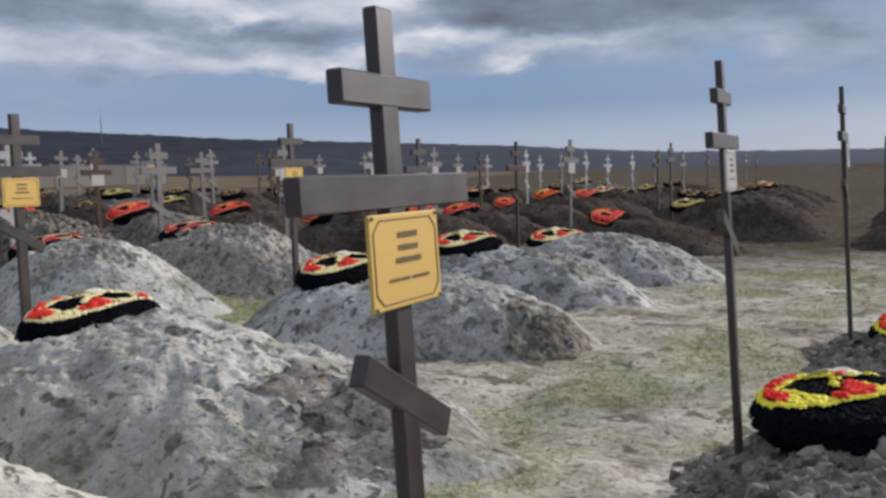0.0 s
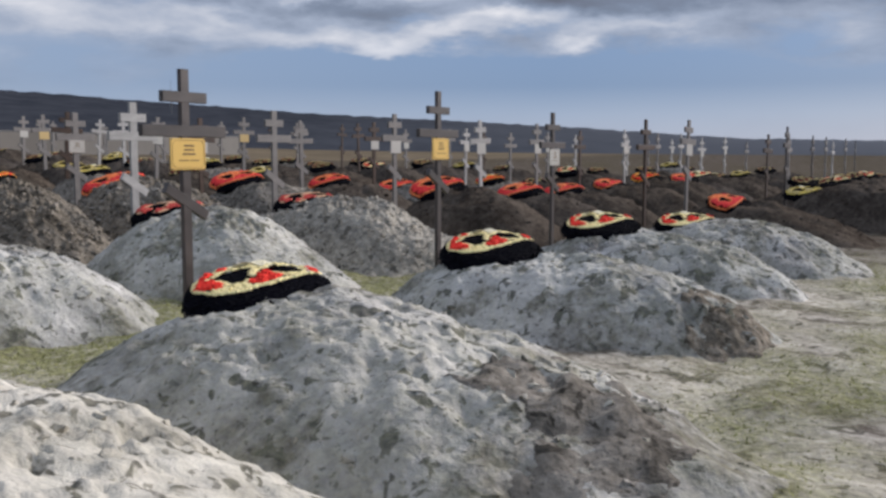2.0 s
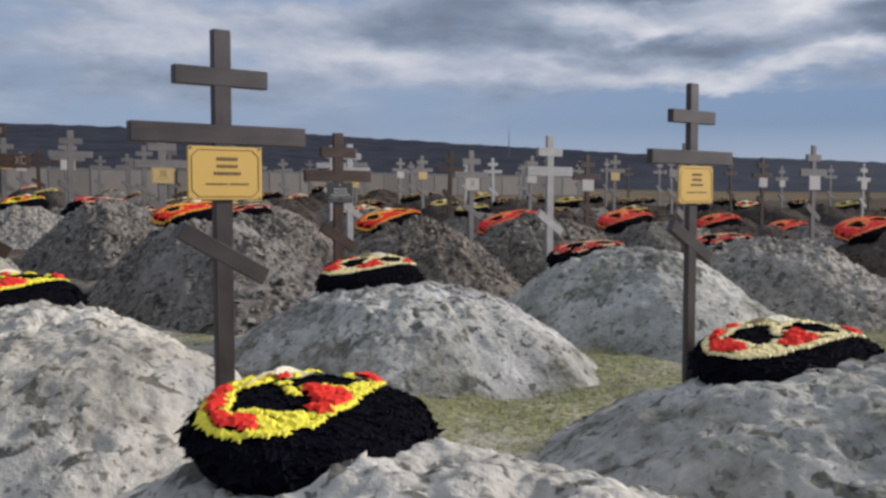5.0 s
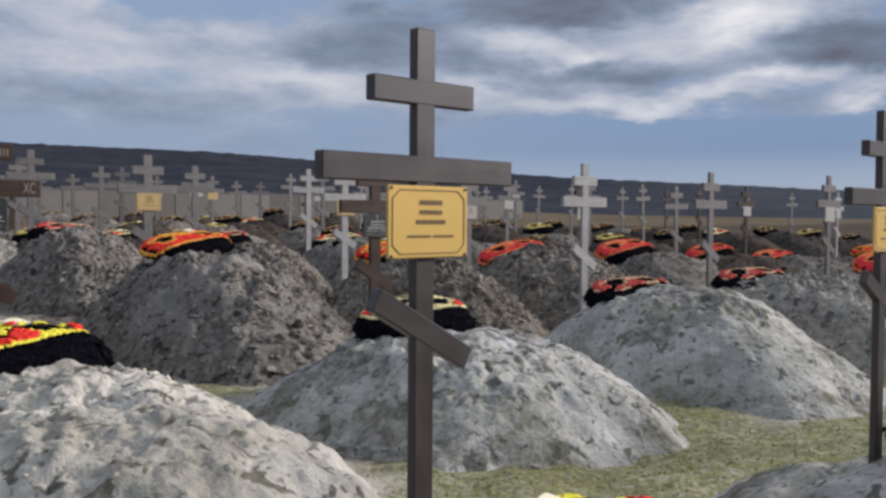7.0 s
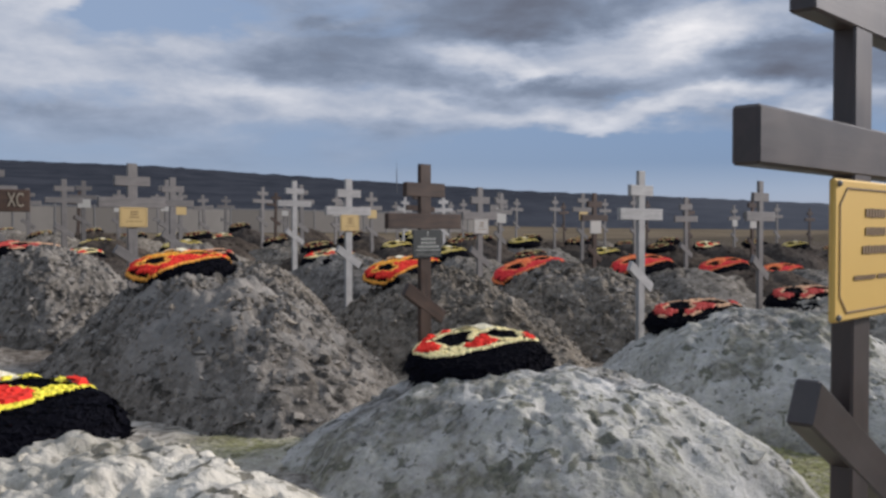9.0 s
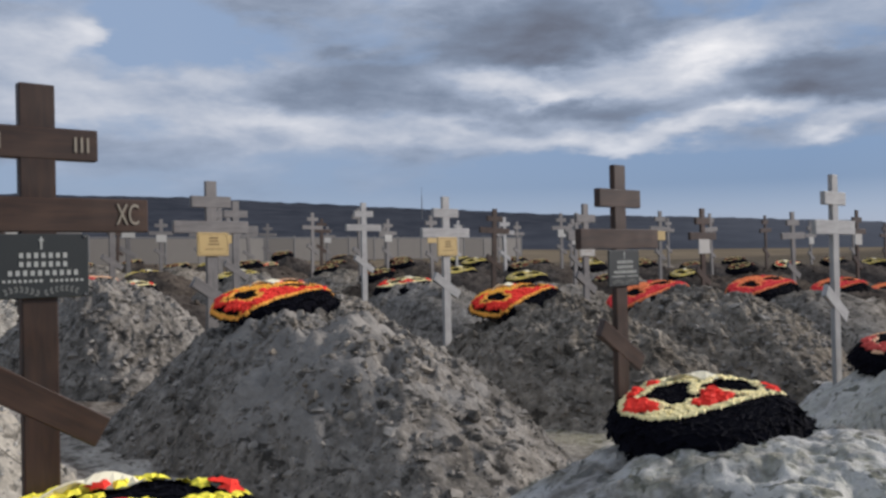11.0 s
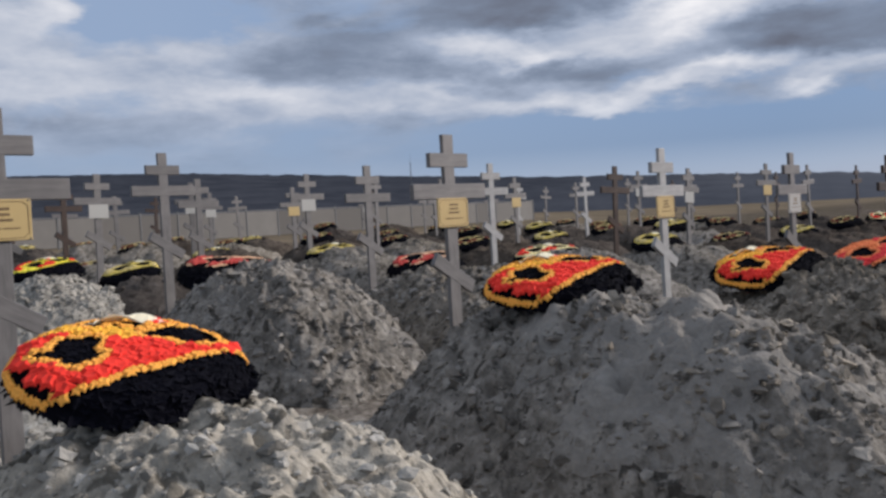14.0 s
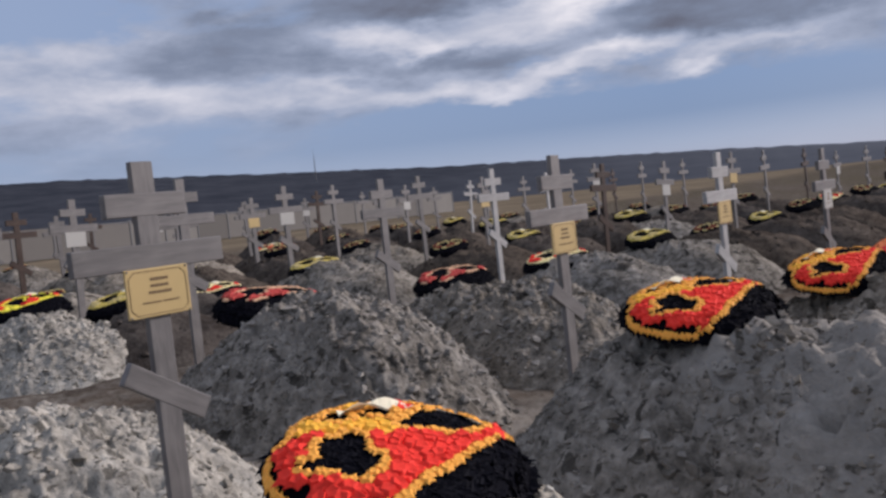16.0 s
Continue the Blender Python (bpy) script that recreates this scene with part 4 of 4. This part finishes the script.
# the slump of the next mound is sunlight on its flank, put into paler soil
grave(-10.88, 11.45, 2.34, "grey", "dull", "orange", "clod", h=1.02, at=0.99, face=13, roll=-2, lift=0.08, spin=0, swell=1.08, slump=(2.15, -0.30, 0.8, 0.55, True), peak=1.65, back=2.4, front=2.3, side=1.36, power=1.95)
grave(-9.54, 14.24, 2.30, "pale", "dull", "orange", "clod", h=0.98, at=1.07, face=14, roll=-4, lift=0.09, spin=0, swell=1.08, peak=1.6, back=1.7, front=2.1, power=1.8)
grave(-8.24, 16.13, 2.26, "grey", "white", "red", "clod", h=0.95, at=0.95, roll=-5, swell=1.10, lift=0.10, face=19, peak=1.6, back=1.7, power=1.8)
grave(-6.88, 18.61, 2.26, "dark", "white", "red", "clod", h=0.85, at=0.95, lift=0.10, swell=1.06, face=19, near=False, peak=1.6)
# fifth row
grave(-16.05, 11.35, 2.58, "grey", "", "", "crumb", h=0.56, peak=1.6, back=1.9, front=1.8, side=1.25)
grave(-19.20, 16.10, 2.75, "grey", "dull", "lemon", "crumb", h=0.68, at=1.1, aside=0.1, face=18, spin=0, lift=0.05, peak=1.6, back=1.8, front=1.5, side=1.35)
grave(-14.89, 13.77, 2.64, "grey", "", "mixed", "clod", h=1.06, at=1.05, aside=0.12, face=12, roll=9, lift=0.17, swell=1.15, peak=1.9, back=1.9, front=1.9, power=1.9)
grave(-13.41, 16.12, 2.49, "grey", "", "mixed", "clod", h=0.85, at=1.0, lift=0.08, face=18, peak=1.7)
grave(-12.35, 18.44, 2.54, "pale", "", "cream", "clod", h=0.8, at=1.0, near=False, peak=1.6)
grave(-16.36, 20.46, 2.73, "grey", "white", "yellow", "clod", h=0.7, at=0.6, near=False)
# a broad fresh mound beyond the first row
grave(5.55, 22.4, 2.2, "brown", "", "yellow", "earth", h=0.95, at=0.45, near=False, peak=1.6, side=1.7)


# the rows run on: how far out the row lies, and along it the place, timber, plate and wreath of each grave
FAR_ROWS = (
    (0.3, [(20.5, "brown", "", "dark"), (23.5, "grey", "", "cream"),
           (26.5, "grey", "", "dark"), (29.4, "dark", "", "cream")]),
    (6.1, [(18.1, "grey", "white", "red"), (24.9, "dark", "", "dark"), (28.7, "grey", "", "dark"), (31.4, "brown", "", "cream"), (34.0, "grey", "", "dark"), (37.0, "pale", "", "dark"),
           (40.0, "grey", "", "cream"), (43.0, "grey", "", "dark")]),
    (10.2, [(16.9, "pale", "white", "red"), (19.8, "grey", "white", "red"), (22.8, "dark", "", "red"), (25.7, "pale", "white", "orange"), (28.6, "grey", "", "red"), (31.6, "pale", "", "cream"),
            (34.4, "pale", "white", "dark"), (38.0, "pale", "white", "yellow"), (41.0, "grey", "", "dark")]),
    (14.5, [(16.6, "grey", "", "red"), (19.5, "dark", "white", "red"), (24.2, "pale", "white", "orange"), (27.0, "grey", "", "dark"), (29.9, "grey", "white", "cream"), (32.8, "pale", "", "dark"),
            (38.0, "pale", "white", "dark"), (41.0, "grey", "", "yellow"), (45.0, "pale", "white", "dark")]),
    (19.3, [(14.1, "dark", "", "yellow"), (16.9, "grey", "white", "dark"), (19.8, "grey", "dull", "yellow"), (22.6, "grey", "", "dark"), (25.5, "dark", "", "cream"), (28.4, "grey", "white", "dark"),
            (31.4, "grey", "", "yellow"), (34.3, "dark", "", "dark")]),
    (23.8, [(6.9, "grey", "white", "yellow"), (8.6, "grey", "", "cream"), (14.4, "grey", "", "dark"), (16.8, "grey", "dull", "yellow"), (19.6, "pale", "", "dark"),
            (22.0, "grey", "white", "yellow"), (24.9, "grey", "", "dark"), (27.8, "grey", "", "dark"), (30.8, "dark", "", "dark")]),
    (28.2, [(5.2, "grey", "", "cream"), (8.2, "dark", "", "dark"), (11.1, "grey", "white", "yellow"), (13.8, "grey", "dull", "dark"), (16.6, "grey", "", "dark"), (19.4, "grey", "white", "dark"),
            (22.4, "pale", "", "yellow"), (25.4, "grey", "", "dark"), (28.4, "grey", "", "dark"), (31.4, "dark", "", "dark")]),
    (32.8, [(6.0, "grey", "white", "dark"), (8.8, "dark", "", "yellow"), (11.6, "grey", "", "dark"), (14.4, "grey", "white", "dark"), (17.4, "grey", "", "cream"), (20.4, "dark", "", "dark"),
            (23.4, "grey", "", "dark"), (26.4, "grey", "", "yellow"), (29.4, "grey", "", "dark")]),
    (37.6, [(6.6, "pale", "", "dark"), (9.6, "grey", "white", "cream"), (12.4, "grey", "", "dark"), (15.4, "dark", "", "dark"), (18.4, "grey", "", "yellow"), (21.4, "grey", "", "dark"),
            (24.4, "grey", "white", "dark"), (27.4, "grey", "", "dark")]),
)


def more_graves():
    rng = np.random.default_rng(41)
    for row, graves in FAR_ROWS:
        for along, timber, plate, wreath in graves:
            r = row + rng.uniform(-0.15, 0.15)
            gx, gy = U.x * along - DOWN.x * r, U.y * along - DOWN.y * r
            g = float(ground_height(gx, gy))
            grave(gx, gy, g + 2.13 + rng.uniform(-0.07, 0.10), timber, plate, wreath, "clod" if row > 12 and rng.uniform() < 0.25 else "earth",
                  h=rng.uniform(0.55, 0.80), at=rng.uniform(0.6, 1.0), near=False, lean=rng.normal(0, 1.5), turn=rng.normal(0, 4), spin=rng.uniform(-50, 0), lift=0.05, swell=rng.uniform(0.86, 1.0), face=17)


more_graves()


# ---- fence and masts ----
def build_fence():
    """A fence of pale sheets between steel posts that closes the burial ground."""
    fence = tagged(new("fence"), "pale sheet panel fence on steel posts", "fence")
    base = Vector((-0.8924, 0.4512, 0)) * 66.0
    post = sheet = rail = None
    last = None
    for k in range(-18, 27):
        p = base + U * (2.7 * k)
        here = Vector((p.x, p.y, float(ground_height(p.x, p.y))))
        m = pose(here.x, here.y, here.z + 0.95, 0, 90, TURN)
        ob = part("post", post or beam(2.2, 0.10, 0.10, 0.01), STEEL, fence, m=m)
        post = ob.data
        if last is not None:
            mid, span = (last + here) / 2, (here - last).length
            slope = -math.degrees(math.asin((here.z - last.z) / span))
            ob = part("sheet", sheet or beam(2.58, 1.75, 0.03, 0.004), SHEET, fence, m=pose(mid.x, mid.y, mid.z + 0.98, 0, slope, TURN))
            sheet = ob.data
            ob = part("rail", rail or beam(2.7, 0.07, 0.06, 0.006), STEEL, fence, m=pose(mid.x, mid.y, mid.z + 1.92, 0, slope, TURN))
            rail = ob.data
        last = here


def build_mast(x, y, z, tall):
    mast = tagged(new("mast"), "thin grey lattice mast far off on the ridge", "mast")
    bm = bmesh.new()
    bmesh.ops.create_cone(bm, segments=6, radius1=0.45, radius2=0.2, depth=tall, cap_ends=True)
    part("shaft", bm, STEEL, mast, m=pose(x, y, z + tall / 2))
    bm = bmesh.new()
    bmesh.ops.create_cone(bm, segments=6, radius1=0.10, radius2=0.05, depth=tall * 0.25, cap_ends=True)
    part("antenna", bm, STEEL, mast, m=pose(x, y, z + tall * 1.12))


build_fence()
build_mast(-199.0, 550.0, 18.0, 22.0)
